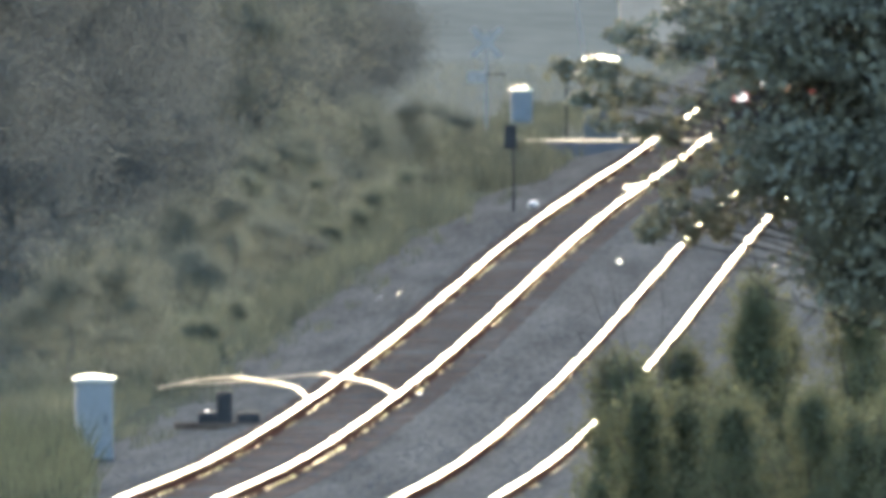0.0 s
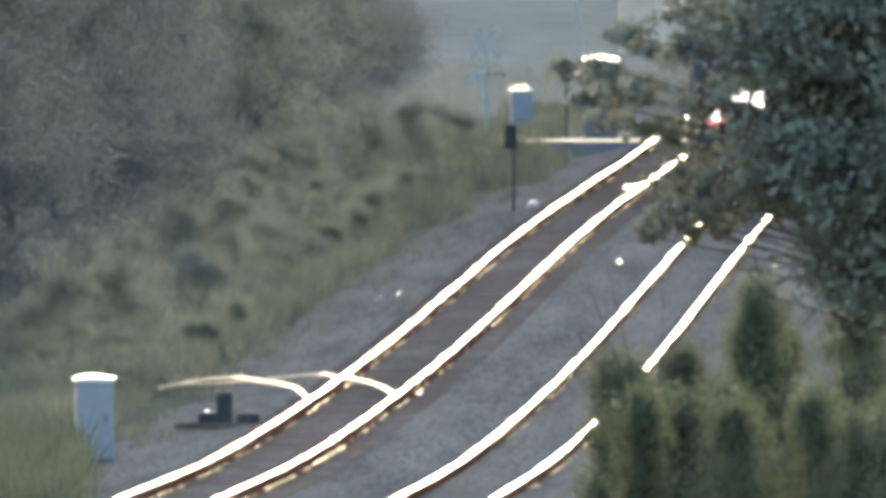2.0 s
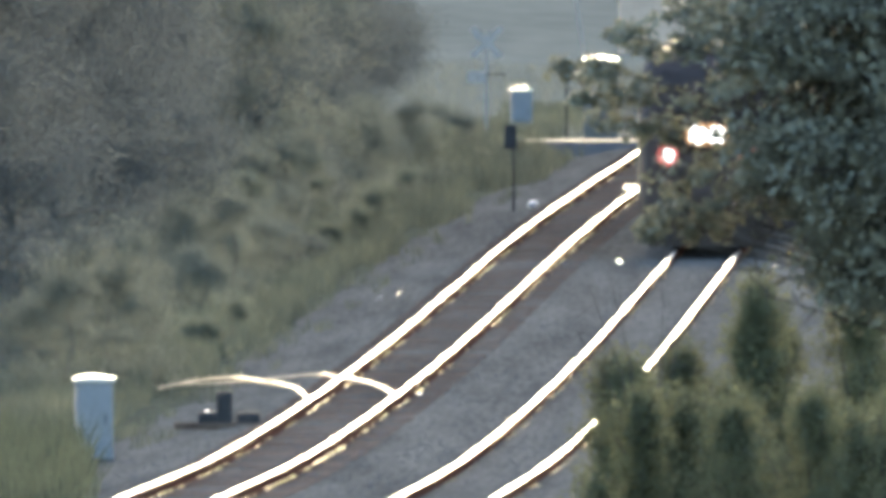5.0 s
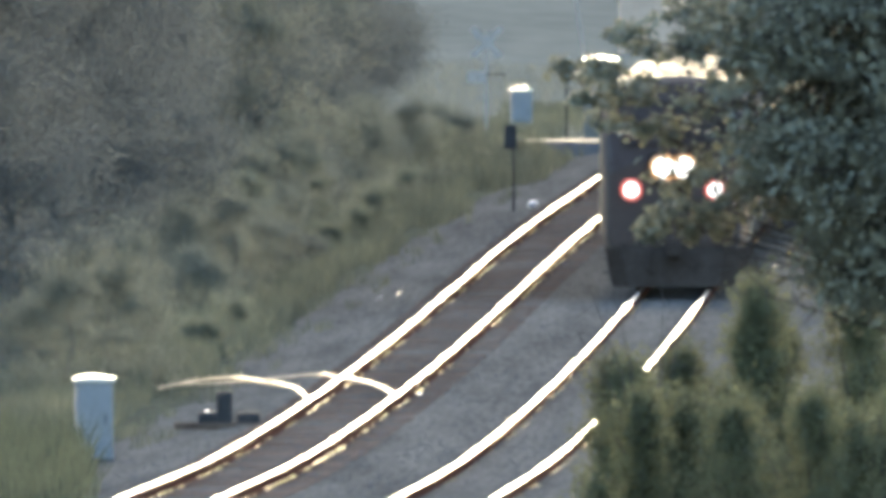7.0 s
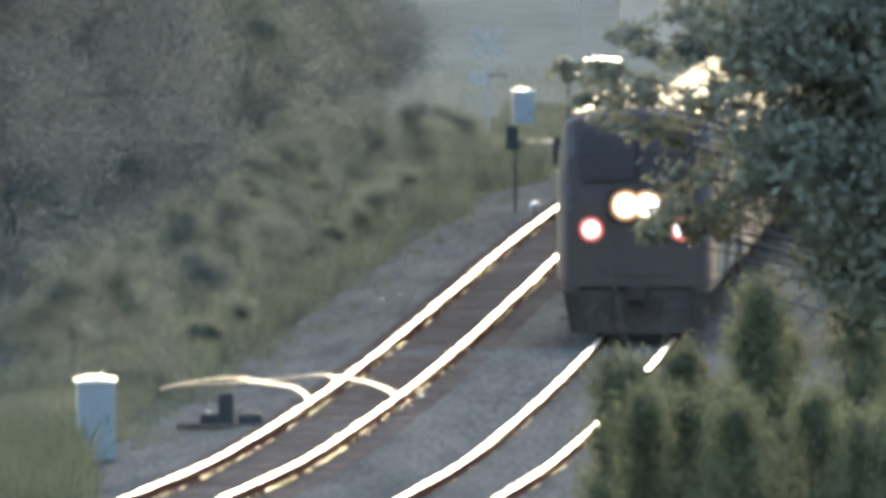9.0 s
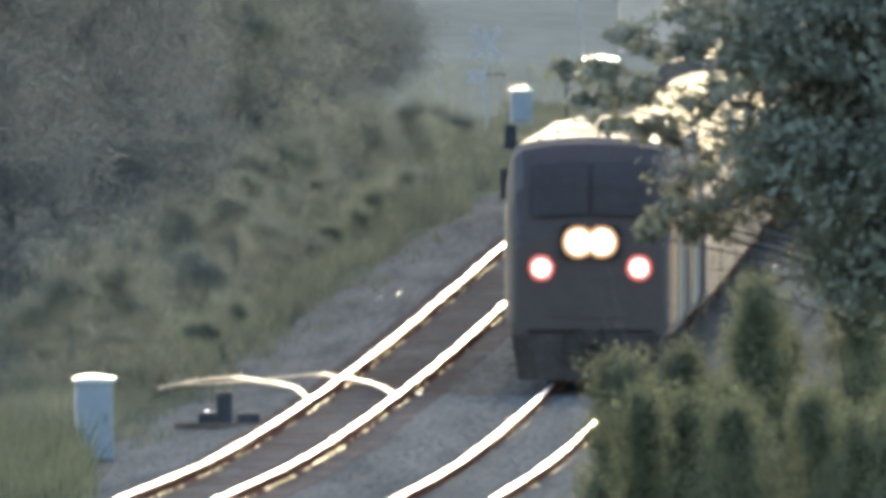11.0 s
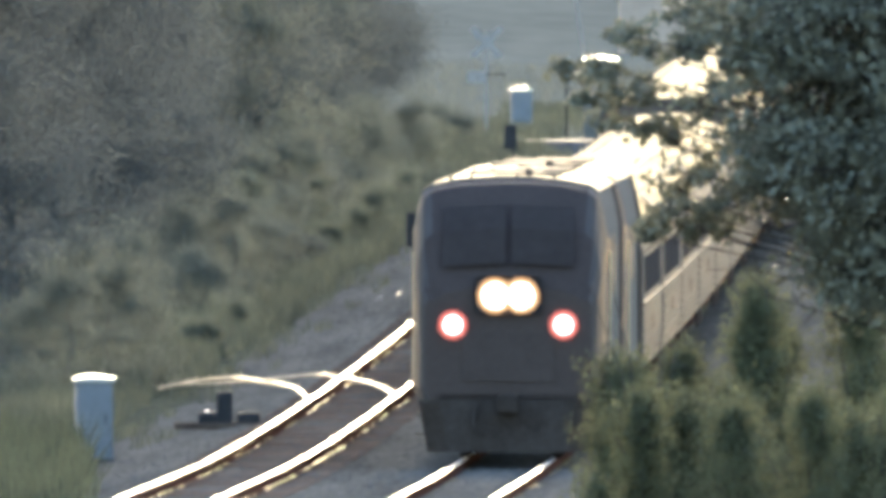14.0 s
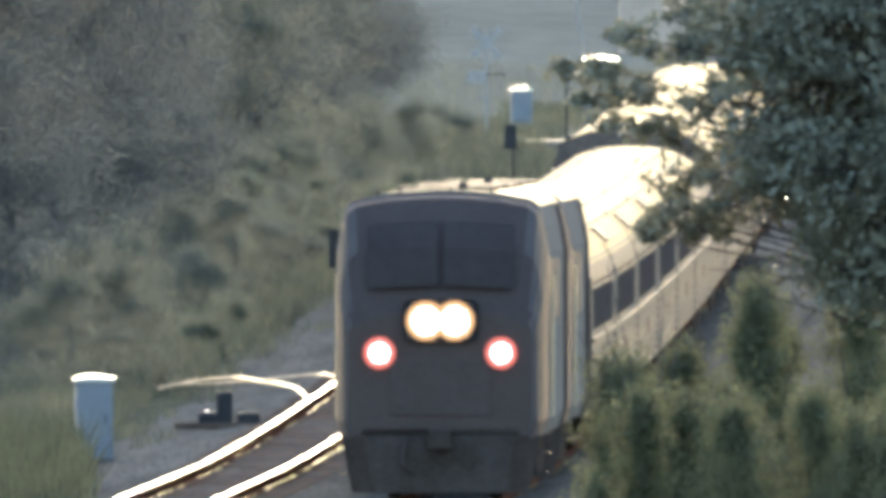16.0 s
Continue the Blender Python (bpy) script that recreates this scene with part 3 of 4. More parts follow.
def build_near_shrubs():
    """Young trees whose tops stand in front of the line."""
    kinds = [(h, shrub(60 + k, h, r, 30000)) for k, (h, r) in enumerate(((6.6, 0.6), (6.0, 0.9), (6.3, 0.5), (5.4, 0.8)))]
    rng = random.Random(8)
    tops = ((2.03, 5.1, 0), (2.26, 5.0, 3), (2.5, 5.1, 3), (2.8, 5.4, 0), (3.1, 5.85, 0), (3.3, 5.35, 3), (3.9, 5.65, 3), (4.35, 5.85, 1), (4.8, 5.9, 1))
    for i in range(19):
        back = i // 9
        x, top, k = tops[i] if not back else (2.08 + 0.28 * (i - 9), 4.55 + 0.35 * rng.random(), (0, 3, 1)[(i - 9) % 3 if i > 10 else 0])
        h, meshes = kinds[k]
        make_plant("young_tree", meshes, "young green tree with dense small leaves", "tree", "young trees before the line", pose(x, 402 - 8 * back + rng.uniform(-2, 2), top - h - 0.1, rng.uniform(-4, 4), rng.uniform(-3, 4), rng.uniform(0, 360)))
    # a bare sapling with long thin twigs
    rng = np.random.default_rng(4)
    limbs = [((1.95, 396, -1.2), (1.9, 396, 4.2), 0.03, 0.012)]
    for e in ((1.42, 5.75), (1.6, 5.95), (2.15, 5.6), (1.3, 5.3), (2.3, 5.2)):
        m = ((1.9 + e[0]) / 2 + 0.08, 396, (4.0 + e[1]) / 2)
        limbs += [((1.9, 396, 3.9), m, 0.01, 0.007), (m, (e[0], 396 + rng.normal(0, 0.3), e[1]), 0.007, 0.003)]
        for j in range(4):
            f = rng.random()
            q = Vector(m).lerp(Vector((e[0], 396, e[1])), f)
            limbs.append((q, q + Vector(rng.normal(0, 0.14, 3)) + Vector((0, 0, 0.1)), 0.004, 0.002))
    tagged(new("sapling", limb_mesh("sapling", limbs, "dark_bark", 5)), "bare dark sapling with long thin twigs", "sapling")


def build_grass():
    rng = np.random.default_rng(9)
    vs, fs = [], []

    def blade(x, y, z, h, wd):
        a = rng.uniform(0, 6.28)
        lean = rng.normal(0, 0.18, 2) * h
        b = len(vs)
        dx, dy = math.cos(a) * wd, math.sin(a) * wd
        vs.extend([(x - dx, y - dy, z), (x + dx, y + dy, z), (x + lean[0] * 0.5 + dx * 0.8, y + lean[1] * 0.5 + dy * 0.8, z + h * 0.6), (x + lean[0] * 0.5 - dx * 0.8, y + lean[1] * 0.5 - dy * 0.8, z + h * 0.6), (x + lean[0] * 1.4, y + lean[1] * 1.4, z + h)])
        fs.extend([(b, b + 1, b + 2, b + 3), (b + 3, b + 2, b + 4)])

    for k in range(52000):
        y = 690 + 630 * rng.random()
        w = -5.4 - 4.0 * rng.random() ** 0.8
        x = mid_x(y) + w
        patch = noise.noise((x * 0.35, y * 0.025, 3))
        if w > -6.4 and patch < -0.1 + 0.5 * (w + 6.4):
            continue
        blade(x, y, ground_z(x, y) - 0.03, rng.uniform(0.25, 0.7) * (1 + patch), 0.016)
    tagged(new("grass", mesh_of("grass", vs, fs, ["grass"])), "grass along the ballast with paler patches painted as sunlit", "grass", kind="stuff")
    vs, fs = [], []
    for k in range(11000):
        y = 600 + 82 * rng.random()
        x = -0.0091 * y - 2.6 * rng.random() + rng.normal(0, 0.16)
        if noise.noise((x * 0.8, y * 0.1, 9)) < -0.25:
            continue
        blade(x, y, ground_z(x, y) - 0.03, rng.uniform(0.35, 1.0) * (1.15 + 0.7 * noise.noise((x * 1.6, y * 0.15, 21))), 0.016)
    tagged(new("weeds", mesh_of("weeds", vs, fs, ["weed"])), "tall green weeds round the signal cabinet", "weeds", kind="stuff")
    vs, fs = [], []
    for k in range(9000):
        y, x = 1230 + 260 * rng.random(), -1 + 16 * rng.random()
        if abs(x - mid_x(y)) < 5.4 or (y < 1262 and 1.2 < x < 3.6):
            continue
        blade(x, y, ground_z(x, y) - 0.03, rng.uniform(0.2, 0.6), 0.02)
    tagged(new("grass", mesh_of("grass", vs, fs, ["far_grass"])), "grass beyond the level crossing, paled for haze", "grass", kind="stuff")
    vs, fs = [], []
    for k in range(5000):
        y, w = 690 + 500 * rng.random(), -4.7 - 1.4 * rng.random()
        x = mid_x(y) + w
        if noise.noise((x * 1.3, y * 0.08, 13)) < 0.12 - 0.25 * (w + 5.4) * -1:
            continue
        blade(x, y, bed_z(w, y) - 0.03, rng.uniform(0.12, 0.4), 0.014)
    for k in range(7000):
        y, x = 1090 + 78 * rng.random(), -2 + 7.6 * rng.random()
        if x - mid_x(y) > -5.2 + 0.6 * rng.random():
            continue
        blade(x, y, ground_z(x, y) - 0.03, rng.uniform(0.25, 0.8) if x > 2.9 else rng.uniform(0.6, 1.15), 0.018)
    tagged(new("grass", mesh_of("grass", vs, fs, ["grass"])), "rough grass by the level crossing and gravel", "grass", kind="stuff")


# ---------------------------------------------------------------- trackside things
def signal_case(x, y, w, h, name="signal_cabinet"):
    z = ground_z(x, y)
    ob = tagged(new(name), "pale grey metal signal cabinet with a shiny lid", "signal cabinet", "signal cabinets by the line")
    part("plinth", box(w * 1.05, w * 0.9, 0.16, 0.02), "ballast", ob, "rough concrete plinth")
    part("body", box(w, w * 0.85, h - 0.14, 0.03, Matrix.Translation((0, 0, 0.12))), "cabinet", ob)
    part("door", box(w * 0.84, 0.025, h - 0.34, 0.008, Matrix.Translation((0, -w * 0.425 - 0.008, 0.2))), "cabinet", ob)
    part("handle", tube((w * 0.3, -w * 0.425 - 0.04, h * 0.5), (w * 0.3, -w * 0.425 - 0.04, h * 0.62), 0.012), "dark_steel", ob, "dark steel handle")
    secs = []
    for yy in (-w * 0.5, w * 0.5):
        secs.append([(-w * 0.55, yy, h - 0.03), (w * 0.55, yy, h - 0.03), (w * 0.55, yy, h + 0.015), (w * 0.3, yy, h + 0.05), (0, yy, h + 0.062), (-w * 0.3, yy, h + 0.05), (-w * 0.55, yy, h + 0.015)])
    part("lid", loft(secs), "cab_top", ob, "bright arched metal lid")
    ob.matrix_basis = pose(x, y, z - 0.02, 0, 0, 2)
    return ob


def build_trackside():
    signal_case(-5.88, 684.0, 0.64, 1.5)
    signal_case(2.4, 1245.0, 0.66, 1.5)
    # switch stand of the spur
    x, y = -3.9, 706.0
    z = bed_z(x - mid_x(y), y)
    ob = tagged(new("switch_stand"), "dark iron switch stand on a timber base in the gravel", "switch stand")
    part("base", box(1.55, 0.5, 0.12, 0.03), "tie", ob, "dark timber base")
    part("housing", box(0.28, 0.3, 0.56, 0.06, Matrix.Translation((0.1, 0, 0.1))), "dark_steel", ob)
    part("lever_box", box(0.36, 0.3, 0.2, 0.07, Matrix.Translation((-0.18, -0.02, 0.1))), "dark_steel", ob)
    part("motor", box(0.42, 0.3, 0.2, 0.07, Matrix.Translation((0.52, 0, 0.1))), "dark_steel", ob)
    part("cap", tube((-0.2, -0.05, 0.29), (-0.2, -0.05, 0.33), 0.035), "cab_top", ob, "bright metal cap")
    ob.matrix_basis = pose(x, y, z)
    # dark sign on a thin post
    x, y = 1.76, 1011.0
    ob = tagged(new("trackside_sign"), "dark-backed sign on a thin steel post", "sign")
    part("post", tube((0, 0, -0.2), (0, 0, 2.3), 0.035), "dark_steel", ob)
    part("panel", box(0.3, 0.04, 0.6, 0.01, Matrix.Translation((-0.08, -0.05, 1.7))), "dark_steel", ob, "dark rectangular sign panel")
    ob.matrix_basis = pose(x, y, bed_z(x - mid_x(y), y) - 0.15)
    x, y = 2.23, 1004.0
    ob = tagged(new("marker_post"), "low marker with a shiny round metal top", "marker post")
    part("stake", tube((0, 0, -0.2), (0, 0, 0.1), 0.03), "dark_steel", ob)
    bm = bmesh.new()
    bmesh.ops.create_uvsphere(bm, u_segments=16, v_segments=10, radius=0.13, matrix=Matrix.Translation((0, 0, 0.14)) @ Matrix.Diagonal((1, 1, 0.8, 1)))
    part("top", bm, "rail_top", ob, "shiny rounded metal top", smooth=True)
    ob.matrix_basis = pose(x, y, bed_z(x - mid_x(y), y))
    # bits of bright metal left on the ballast
    for x, y, w, l, h, turn in ((3.95, 907, 0.08, 0.2, 0.025, 10), (4.9, 1061, 0.36, 0.2, 0.012, 0), (-0.42, 740, 0.06, 0.1, 0.02, 20), (-1.35, 870, 0.04, 0.1, 0.02, 0), (-0.95, 872, 0.03, 0.1, 0.02, 0)):
        ob = part("scrap_plate", box(w, l, h, 0.012), "cab_top", None, "bright scrap of steel plate lying on the ballast", pose(x, y, bed_z(x - mid_x(y), y) + 0.005, 2, 0, turn))
        tagged(ob, "", "scrap metal", "scrap plates on the ballast")


def build_crossing():
    # road over the line
    y0 = 1175
    vs, fs = [], []
    xs = np.arange(-30, 40, 0.5)
    for x in xs:
        w = x - mid_x(y0)
        low = ground_z(x, y0) + 0.06
        z = rail_z(y0) - 0.03 + (low - rail_z(y0) + 0.03) * min(1, max(0, abs(w) - 6.5) / 8)
        for dy, dz in ((-4.0, -0.45), (-3.2, 0), (3.2, 0.02), (4.0, -0.45)):
            vs.append((x, y0 + dy, z + dz))
    for i in range(len(xs) - 1):
        for k in range(3):
            fs.append((i * 4 + k, (i + 1) * 4 + k, (i + 1) * 4 + k + 1, i * 4 + k + 1))
    tagged(new("road", mesh_of("road", vs, fs, ["asphalt"])), "worn asphalt road over the level crossing", "road", kind="structure")
    # Added open meadow; its pale grey replaces the hazy distance.
    vs, fs = [], []
    ys = list(np.arange(1300, 2600, 20.0))
    xs = [-120, -60, -30, -15, -8, -4, 0, 4, 8]
    for y in ys:
        for x in xs:
            xx = min(x, mid_x(y) - 6.2) if x == 8 else x
            vs.append((xx, y, ground_z(xx, y) + 0.1 + 0.05 * noise.noise((x, y * 0.02, 2))))
    n = len(xs)
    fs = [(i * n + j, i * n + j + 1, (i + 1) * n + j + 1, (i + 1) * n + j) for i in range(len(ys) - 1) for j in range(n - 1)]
    tagged(new("meadow", mesh_of("meadow", vs, fs, ["meadow"], True)), "added meadow beyond the road, paled for haze", "meadow", kind="structure")
    # crossbuck
    x, y = 1.3, 1221
    ob = tagged(new("crossbuck"), "white level crossing sign, two crossed boards on a post", "crossing sign")
    part("post", tube((0, 0.06, -0.2), (0, 0.06, 3.5), 0.05), "sign_white", ob)
    for a in (45, -45):
        part("board", box(1.22, 0.03, 0.2, 0.006, pose(0, -0.035 if a > 0 else 0, 3.15, 0, a, 0) @ Matrix.Translation((0, 0, -0.1))), "sign_white", ob)
    part("track_count_plate", box(0.55, 0.03, 0.34, 0.006, pose(-0.3, -0.03, 1.95)), "sign_white", ob, "small white plate under the crossed boards")
    part("lamp_arm", tube((-0.6, 0, 2.2), (0.6, 0, 2.2), 0.025), "dark_steel", ob)
    ob.matrix_basis = place(x, y)
    # raised gate arm
    ob = tagged(new("crossing_gate"), "raised white crossing gate arm on its mast", "crossing gate")
    part("mast", tube((0, 0, -0.2), (0, 0, 1.4), 0.06), "dark_steel", ob)
    part("gearbox", box(0.35, 0.4, 0.45, 0.04, Matrix.Translation((0, 0, 0.9))), "cabinet", ob)
    part("arm", box(0.06, 0.04, 4.2, 0.01, pose(0.05, -0.12, 1.0, 0, -8, 0)), "sign_white", ob, "white raised arm")
    ob.matrix_basis = place(4.45, 1228)
    # equipment hut
    x, y = 4.74, 1221
    ob = tagged(new("equipment_hut"), "grey metal signal equipment hut with a shiny roof", "hut")
    part("wall", box(1.02, 1.9, 2.62, 0.03), "hut_paint", ob)
    part("door", box(0.8, 0.03, 1.85, 0.01, Matrix.Translation((0.05, -0.96, 0.15))), "hut_paint", ob)
    part("roof", loft([[(-0.58, yy, 2.61), (0.58, yy, 2.61), (0.58, yy, 2.65), (0, yy, 2.72), (-0.58, yy, 2.65)] for yy in (-1.05, 1.05)]), "cab_top", ob, "bright metal roof")
    ob.matrix_basis = place(x, y)
    x = 3.71
    ob = tagged(new("vent_post"), "thin steel post with a bright metal cap beside the hut", "post")
    part("post", tube((0, 0, -0.2), (0, 0, 2.6), 0.035), "dark_steel", ob)
    part("cap", tube((0, 0, 2.58), (0, 0, 2.68), 0.13, 0.1), "cab_top", ob, "bright metal cap")
    ob.matrix_basis = place(x, y)
    # tan building far behind
    x, y = 8.05, 1568
    ob = tagged(new("shed"), "tan boarded shed beyond the crossing", "shed")
    wall = part("wall", box(2.5, 4, 3.2, 0.02), "tan", ob)
    part("roof", loft([[(-1.5, yy, 3.1), (1.5, yy, 3.1), (0, yy, 4.0)] for yy in (-2.3, 2.3)]), "dark_steel", ob)
    part("door", box(1.0, 0.05, 2.0, 0.01, Matrix.Translation((0.4, -2.02, 0))), "tan", ob)
    ob.matrix_basis = place(x, y)


# ---------------------------------------------------------------- the train
def ring(y, hw, zb, zs, zp, power=0.72):
    """One car cross-section: half width, bottom, shoulder and peak heights."""
    up = [(-hw * 0.93, zb), (-hw * 0.985, zb + 0.3), (-hw, zb + 0.9), (-hw, zs)]
    for k in range(1, 8):
        a = k / 8 * math.pi / 2
        up.append((-hw * (math.cos(a) ** power), zs + (zp - zs) * math.sin(a) ** 0.9))
    right = [(-p[0], p[1]) for p in up[::-1]]
    return [(p[0], y, p[1]) for p in up + [(0, zp)] + right]


def loco_ring(y, hw=1.56, top=4.53, zb=0.95, zs=3.62):
    """Flat sides, a chamfer above the shoulder and a low arched roof."""
    up = [(-hw * 0.95, zb), (-hw, zb + 0.25), (-hw, zs), (-hw + 0.06, zs + (top - zs) * 0.4), (-hw + 0.14, top - 0.24), (-hw + 0.28, top - 0.13), (-hw * 0.55, top - 0.05), (-hw * 0.25, top - 0.01)]
    return [(p[0], y, p[1]) for p in up + [(0, top)] + [(-a, b) for a, b in up[::-1]]]


def bogie(parent, y, r, base, name="bogie"):
    bg = part(name, box(2.3, base + 1.1, 0.35, 0.06, Matrix.Translation((0, y, r + 0.05))), "black", parent)
    bm0 = bmesh.new()
    tube((-0.68, 0, 0), (-0.8, 0, 0), r * 1.04, r * 1.04, 24, bm0)
    tube((-0.8, 0, 0), (-0.82, 0, 0), r, r, 24, bm0)
    tube((0.68, 0, 0), (0.8, 0, 0), r * 1.04, r * 1.04, 24, bm0)
    tube((0.8, 0, 0), (0.82, 0, 0), r, r, 24, bm0)
    tube((-0.8, 0, 0), (0.8, 0, 0), 0.09, 0.09, 12, bm0)
    me = bpy.data.meshes.new("wheelset")
    bm0.to_mesh(me)
    bm0.free()
    me.materials.append(M["black"])
    for dy in (-base / 2, base / 2):
        share("wheelset", me, bg, pose(0, y + dy, r))
    for sx in (-1, 1):
        part("side_frame", box(0.16, base + 0.9, 0.3, 0.05, Matrix.Translation((sx * 1.08, y, r - 0.02))), "black", bg)
    return bg


def build_loco(lit):
    L = 20.3
    ob = tagged(new("locomotive"), "dark blue and silver diesel locomotive" + (" with its headlights lit" if lit else " coupled as second engine"), "locomotive", "locomotives of the train")
    secs = [loco_ring(0.0, 1.34, 2.78, 0.95, 2.45), loco_ring(0.12, 1.42, 3.0, 0.9, 2.6), loco_ring(0.55, 1.5, 3.75, 0.9, 3.0), loco_ring(1.2, 1.54, 4.42, 0.95, 3.5), loco_ring(1.5, 1.555, 4.5)]
    bm = loft(secs)
    # Corner faces get a slightly paler colour, upward faces a darker one.
    for f in bm.faces:
        f.normal_update()
        f.material_index = 1 if abs(f.calc_center_median().x) > 1.3 else 2 if f.normal.z > 0.3 else 0
    part("nose", bm, ["loco_blue", "corner_blue", "face_black"], ob, "dark sloping cab nose with slightly paler corners")
    part("body", loft([loco_ring(1.5), loco_ring(15.2)]), "loco_grey", ob, "silver-grey body side and roof")
    part("radiator_section", loft([loco_ring(15.21, 1.55, 4.5), loco_ring(L - 0.1, 1.55, 4.5), loco_ring(L, 1.5, 4.45, 1.0, 3.55)]), "window_frame", ob, "dark louvred radiator section")

    def skin(y0, y1):
        bm = bmesh.new()
        a, b = [[bm.verts.new(p) for p in loco_ring(yy, 1.565, 4.545)[4:-4]] for yy in (y0, y1)]
        for k in range(len(a) - 1):
            bm.faces.new((a[k], a[k + 1], b[k + 1], b[k]))
        bmesh.ops.solidify(bm, geom=list(bm.faces), thickness=0.02)
        return bm
    y = 1.56
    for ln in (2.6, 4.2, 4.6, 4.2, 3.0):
        part("roof_panel", skin(y, y + ln - 0.05), "roof_grey", ob, "silver roof panel tinted with sunlit cream")
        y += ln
    for x, yy, w, l, h in ((0.25, 5.0, 1.1, 1.6, 0.06), (-0.2, 9.5, 1.2, 2.2, 0.05), (0.1, 14.5, 1.4, 3.0, 0.06), (0.3, 18.2, 1.0, 1.0, 0.06)):
        part("roof_hatch", box(w, l, h, 0.02, Matrix.Translation((x, yy, 4.52))), "dark_steel", ob, "dark roof hatch")
    for x in (-0.95, -0.62, 0.12, 0.72):
        part("lug", box(0.05, 0.22, 0.1, 0.01, pose(x, 1.62, 4.47 - 0.04 * x * x)), "dark_steel", ob)
    part("horn", tube((0.3, 2.1, 4.58), (0.3, 1.8, 4.6), 0.04, 0.07), "dark_steel", ob)
    for sx in (-1, 1):
        bm = bmesh.new()
        cols = [[bm.verts.new((sx * x, y - 0.1, z)) for y, z in c] for x, c in ((0.05, ((0.17, 3.15), (0.52, 3.72), (0.92, 4.1))), (1.06, ((0.22, 3.1), (0.57, 3.66), (0.98, 4.04))))]
        for k in (0, 1):
            q = (cols[0][k], cols[0][k + 1], cols[1][k + 1], cols[1][k])
            bm.faces.new(q if sx > 0 else q[::-1])
        bmesh.ops.solidify(bm, geom=list(bm.faces), thickness=0.03)
        part("windscreen_pane", bm, "glass", ob, "dark tinted windscreen pane")
    part("headlight_housing", box(1.1, 0.1, 0.62, 0.13, Matrix.Translation((0, -0.02, 2.32))), "dark_steel", ob)
    # Wide lenses and glowing rings stand in for the lamps' bloom.
    for x in (-0.21, 0.21):
        part("lamp_ring", tube((x, -0.03, 2.63), (x, -0.085, 2.63), 0.29, 0.295, 28), "warm_rim" if lit else "dark_rim", ob, "glowing ring painted as the lamp's warm halo" if lit else "unlit lamp ring")
        part("headlight", tube((x, -0.06, 2.63), (x, -0.11, 2.63), 0.21, 0.2, 28), "head" if lit else "glass", ob, "glowing white headlight" if lit else "dark headlight")
    for x in (-0.89, 0.89):
        d = part("ditch_light_housing", tube((x, 0.15, 2.16), (x, -0.07, 2.16), 0.22, 0.235, 28), "red_rim" if lit else "dark_rim", ob, "glowing ring painted as the lamp's warm halo" if lit else "unlit lamp housing")
        part("ditch_light", tube((x, -0.07, 2.16), (x, -0.1, 2.16), 0.15, 0.14, 28), "ditch" if lit else "glass", d, "glowing ditch light lens" if lit else "dark ditch light lens")
    part("nose_panel", box(1.5, 0.03, 0.8, 0.01, Matrix.Translation((0, -0.012, 1.25))), "nose_grey", ob, "dull grey panel under the headlights")
    part("front_sill", box(2.5, 0.5, 0.4, 0.1, Matrix.Translation((0, 0.25, 0.75))), "black", ob)
    part("plough", loft([[(-1.45, 0.3, 0.95), (1.45, 0.3, 0.95), (1.3, 0.25, 0.12), (-1.3, 0.25, 0.12)], [(-1.1, -0.2, 0.95), (1.1, -0.2, 0.95), (0.95, -0.3, 0.12), (-0.95, -0.3, 0.12)]]), "black", ob, "black pilot plough")
    part("coupler", box(0.34, 0.7, 0.3, 0.06, Matrix.Translation((0, -0.4, 0.75))), "black", ob)
    part("air_hose", hose([(-0.5, -0.2, 0.9), (-0.55, -0.45, 0.55), (-0.35, -0.4, 0.4)], 0.03), "black", ob)
    for sx in (-1, 1):
        part("cab_window", box(0.03, 0.9, 0.6, 0.01, Matrix.Translation((sx * 1.55, 2.35, 2.95))), "glass", ob, "dark cab side window")
        if sx < 0 and lit:
            part("mirror", box(0.15, 0.06, 0.55, 0.02, Matrix.Translation((sx * 1.6, 1.9, 3.4))), "dark_steel", ob)
            part("mirror_arm", tube((sx * 1.45, 1.95, 3.7), (sx * 1.62, 1.93, 3.7), 0.02), "dark_steel", ob)
        part("cab_door", box(0.02, 0.75, 1.95, 0.006, Matrix.Translation((sx * 1.555, 3.6, 1.55))), "loco_blue", ob, "dark cab door")
        for yy in (3.1, 4.1):
            part("handrail", tube((sx * 1.59, yy, 1.2), (sx * 1.59, yy, 3.3), 0.014), "roof_grey", ob)
        for yy in (7.5, 10.0):
            part("grille", box(0.03, 1.5, 0.9, 0.01, Matrix.Translation((sx * 1.55, yy, 2.6))), "dark_steel", ob, "dark side grille")
        part("fuel_tank", box(0.5, 5.5, 0.7, 0.1, Matrix.Translation((sx * 1.05, 10.4, 0.28))), "black", ob)
        for zz in (0.35, 0.65, 0.92):
            part("step", box(0.3, 0.5, 0.03, 0.005, Matrix.Translation((sx * 1.4, 3.6, zz))), "dark_steel", ob)
    for yy in (4.3, 16.1):
        bogie(ob, yy, 0.51, 2.75)
    return ob


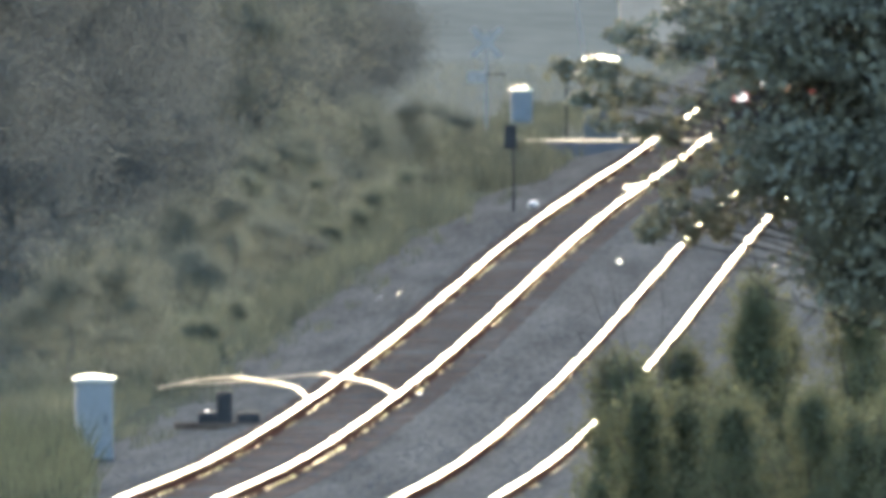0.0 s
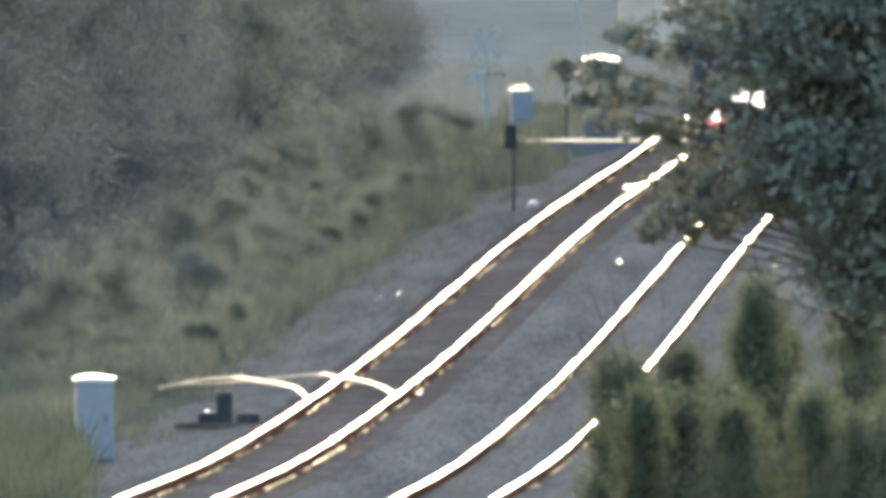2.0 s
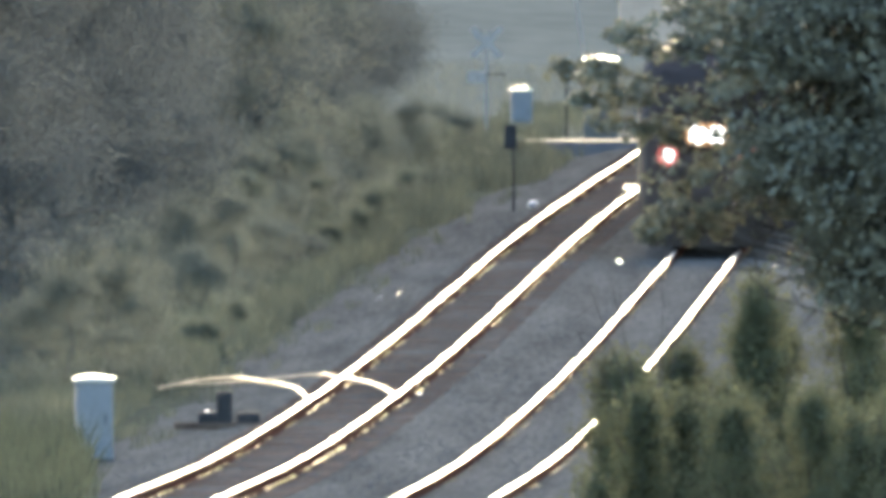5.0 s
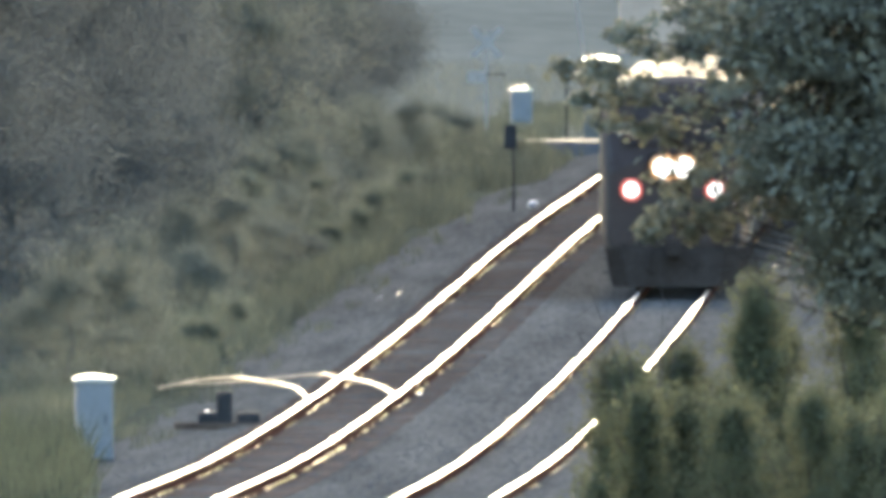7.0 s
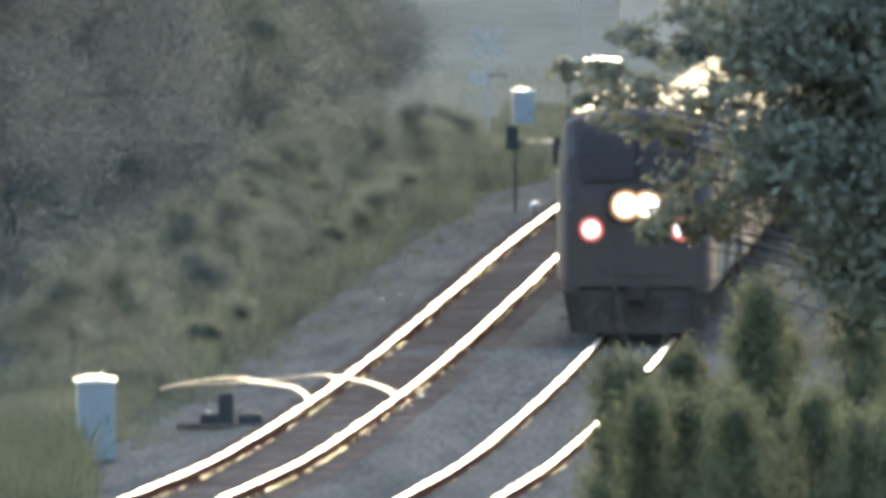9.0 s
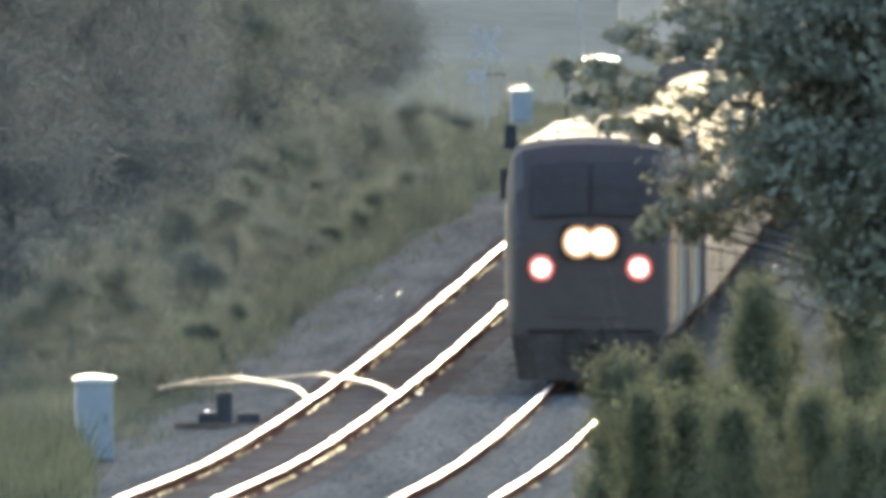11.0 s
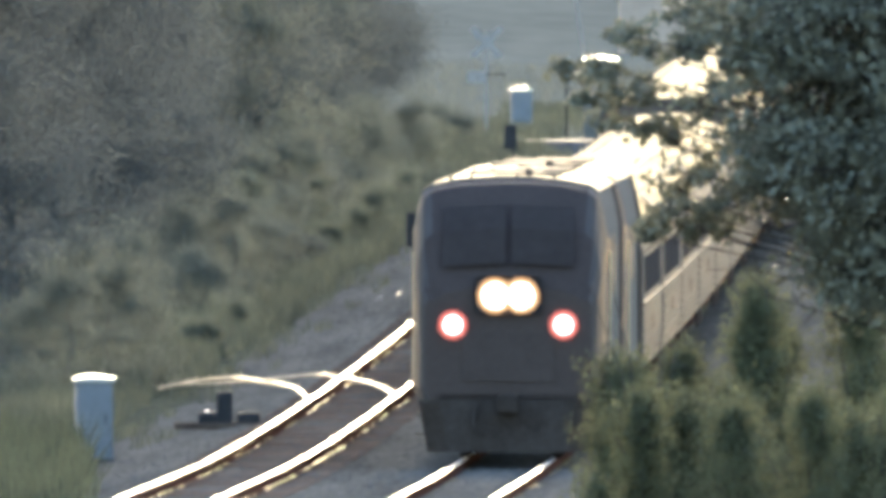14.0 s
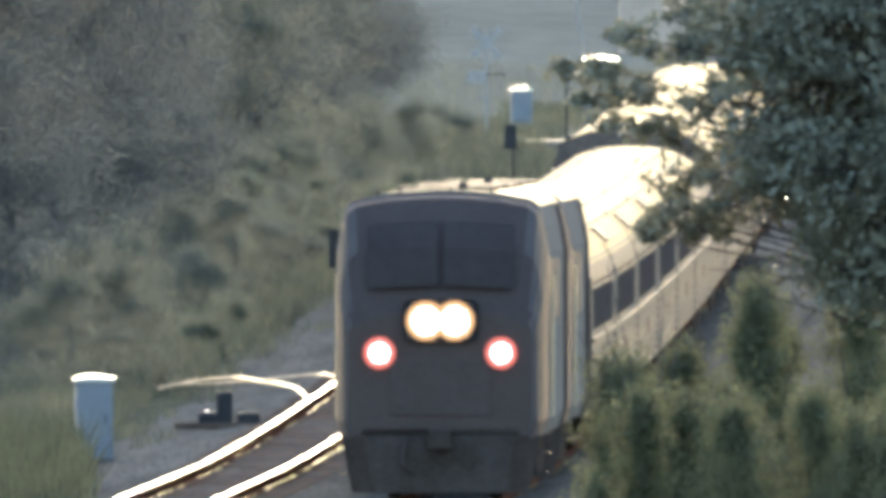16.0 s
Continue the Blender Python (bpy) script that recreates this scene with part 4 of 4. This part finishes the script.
def build_car(kind):
    """kind 0: low tubular coach; kind 1: taller sleeper with two rows of windows."""
    L = 25.3
    tall = kind == 1
    ob = tagged(new("passenger_car"), ("tall stainless steel sleeping car with two rows of windows" if tall else "stainless steel fluted coach with a band of dark windows"), "passenger car", "passenger cars of the train")
    hw, zs, zp, pw = (1.53, 3.3, 4.14, 0.55) if tall else (1.57, 2.75, 3.84, 0.8)
    bm = loft([ring(0.3, hw, 0.85, zs, zp, pw), ring(L, hw, 0.85, zs, zp, pw)])
    # End faces take a browner colour that stands in for their shade.
    for f in bm.faces:
        f.normal_update()
        f.material_index = int(abs(f.normal.y) > 0.9)
    part("body", bm, ["stainless", "car_end"], ob, "stainless steel body with ends painted as shaded")
    fb = box(0.04, L - 0.8, 0.06, 0.0)
    flute = bpy.data.meshes.new("flute")
    fb.to_mesh(flute)
    fb.free()
    flute.materials.append(M["stainless"])
    rb = box(0.05, L - 0.8, 0.05, 0.0)
    rib = bpy.data.meshes.new("roof_rib")
    rb.to_mesh(rib)
    rb.free()
    rib.materials.append(M["stainless"])
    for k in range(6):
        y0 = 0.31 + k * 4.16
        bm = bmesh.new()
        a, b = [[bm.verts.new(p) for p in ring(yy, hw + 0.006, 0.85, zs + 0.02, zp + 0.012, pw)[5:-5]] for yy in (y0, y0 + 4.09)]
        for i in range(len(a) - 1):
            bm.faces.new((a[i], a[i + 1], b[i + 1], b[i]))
        part("roof_plate", bm, "coach_roof", ob, "bare metal roof plate tinted with sunlit cream")
    for sx in (-1, 1):
        def shoulder(a, out):
            # place on the curved roof edge, turned to its slope
            x, z = hw * math.cos(a) ** pw, zs + (zp - zs) * math.sin(a) ** 0.9
            dx, dz = hw * math.cos(a + 0.02) ** pw - x, zs + (zp - zs) * math.sin(a + 0.02) ** 0.9 - z
            tilt = math.atan2(-dz, -dx)
            return sx * (x + out * abs(math.sin(tilt))), z + out * abs(math.cos(tilt)), sx * abs(math.degrees(tilt))
        x, z, tilt = shoulder(0.72, -0.02)
        part("roof_vent", box(0.34, 3.2, 0.07, 0.02, pose(x, 4.0, z, 0, tilt, 0)), "dark_steel", ob, "dark roof edge vent")
        for i in range(7):
            share("flute", flute, ob, Matrix.Translation((sx * (hw + 0.004), L / 2 + 0.15, 1.0 + 0.14 * i)))
        for a in (0.08, 0.2, 0.32, 0.44, 0.56):
            x, z, tilt = shoulder(a, 0.0)
            share("flute", flute, ob, pose(x, L / 2 + 0.15, z - 0.02, 0, tilt - sx * 90, 0))
        for a in (0.95, 1.25):
            x, z, tilt = shoulder(a, -0.015)
            share("roof_rib", rib, ob, pose(x, L / 2 + 0.15, z, 0, tilt, 0))
        for zw in ((1.95, 2.85) if tall else (2.24,)):
            hgt = 0.5 if tall else 0.64
            for k in range(11):
                yy = 3.3 + k * 1.87
                fr = part("window", box(0.03, 1.66, hgt + 0.1, 0.012, Matrix.Translation((sx * (hw - 0.011), yy, zw - 0.05))), "window_frame", ob)
                part("pane", box(0.02, 1.52, hgt, 0.006, Matrix.Translation((sx * (hw - 0.003), yy, zw))), "window_glass", fr, "dark tinted pane")
        for yy in (1.0, L - 0.7):
            part("door", box(0.03, 0.8, 1.95, 0.01, Matrix.Translation((sx * (hw - 0.011), yy, 1.05))), "loco_grey", ob, "grey vestibule door")
        part("ledge", box(0.07, L - 0.8, 0.05, 0.01, Matrix.Translation((sx * (hw + 0.01), L / 2 + 0.15, 2.02))), "stainless", ob, "bright ledge under the windows")
        part("emblem", box(0.012, 1.6, 0.26, 0.003, Matrix.Translation((sx * (hw + 0.026), L / 2, 1.5))), "loco_blue", ob, "small dark emblem")
        part("skirt", box(0.04, 9.0, 0.4, 0.01, Matrix.Translation((sx * 1.42, L / 2, 0.48))), "black", ob)
    for yy in (0.1, L + 0.1):
        part("diaphragm", box(1.1, 0.4, 2.3, 0.05, Matrix.Translation((0, yy, 0.95))), "black", ob)
    part("underframe", box(2.3, 10.0, 0.5, 0.06, Matrix.Translation((0, L / 2, 0.36))), "black", ob)
    for yy in (4.0, L - 4.0):
        bogie(ob, yy, 0.46, 2.6)
    return ob


def build_train():
    train, back = [], 0.0
    for lit in (True, False):
        train.append((build_loco(lit), back, 20.3))
        back += 21.0
    coach, sleeper = build_car(0), build_car(1)
    for k in range(11):
        first = coach if k < 6 else sleeper
        c = first if k in (0, 6) else copy_thing(first, Matrix())
        train.append((c, back, 25.3))
        back += 25.9
    return train


SPEED, FRONT_END = 29.03, 594.0


def motions():
    for thing, back, length in TRAIN:
        rows = []
        for i in range(65):
            t = i * 0.25
            y0 = FRONT_END + SPEED * (16.0 - t) + back
            ya, yb = y0 + 0.2 * length, y0 + 0.8 * length
            za, zb = rail_z(ya) - 0.03, rail_z(yb) - 0.03
            pitch = math.degrees(math.atan2(zb - za, yb - ya))
            z0 = za - (zb - za) / (yb - ya) * (ya - y0)
            x0 = mid_x(y0) + 2.0
            rows.append((t, pose(x0, y0, z0, pitch, 0, -math.degrees(math.atan(SLOPE)))))
        walk(thing, rows)


build_ground()
build_bed()
build_track("track_1", -2.0, 0.0)
build_track("track_2", 2.0, -0.03)
build_spur()
build_forest()
build_near_tree()
build_near_shrubs()
build_grass()
build_trackside()
build_crossing()
TRAIN = build_train()
motions()
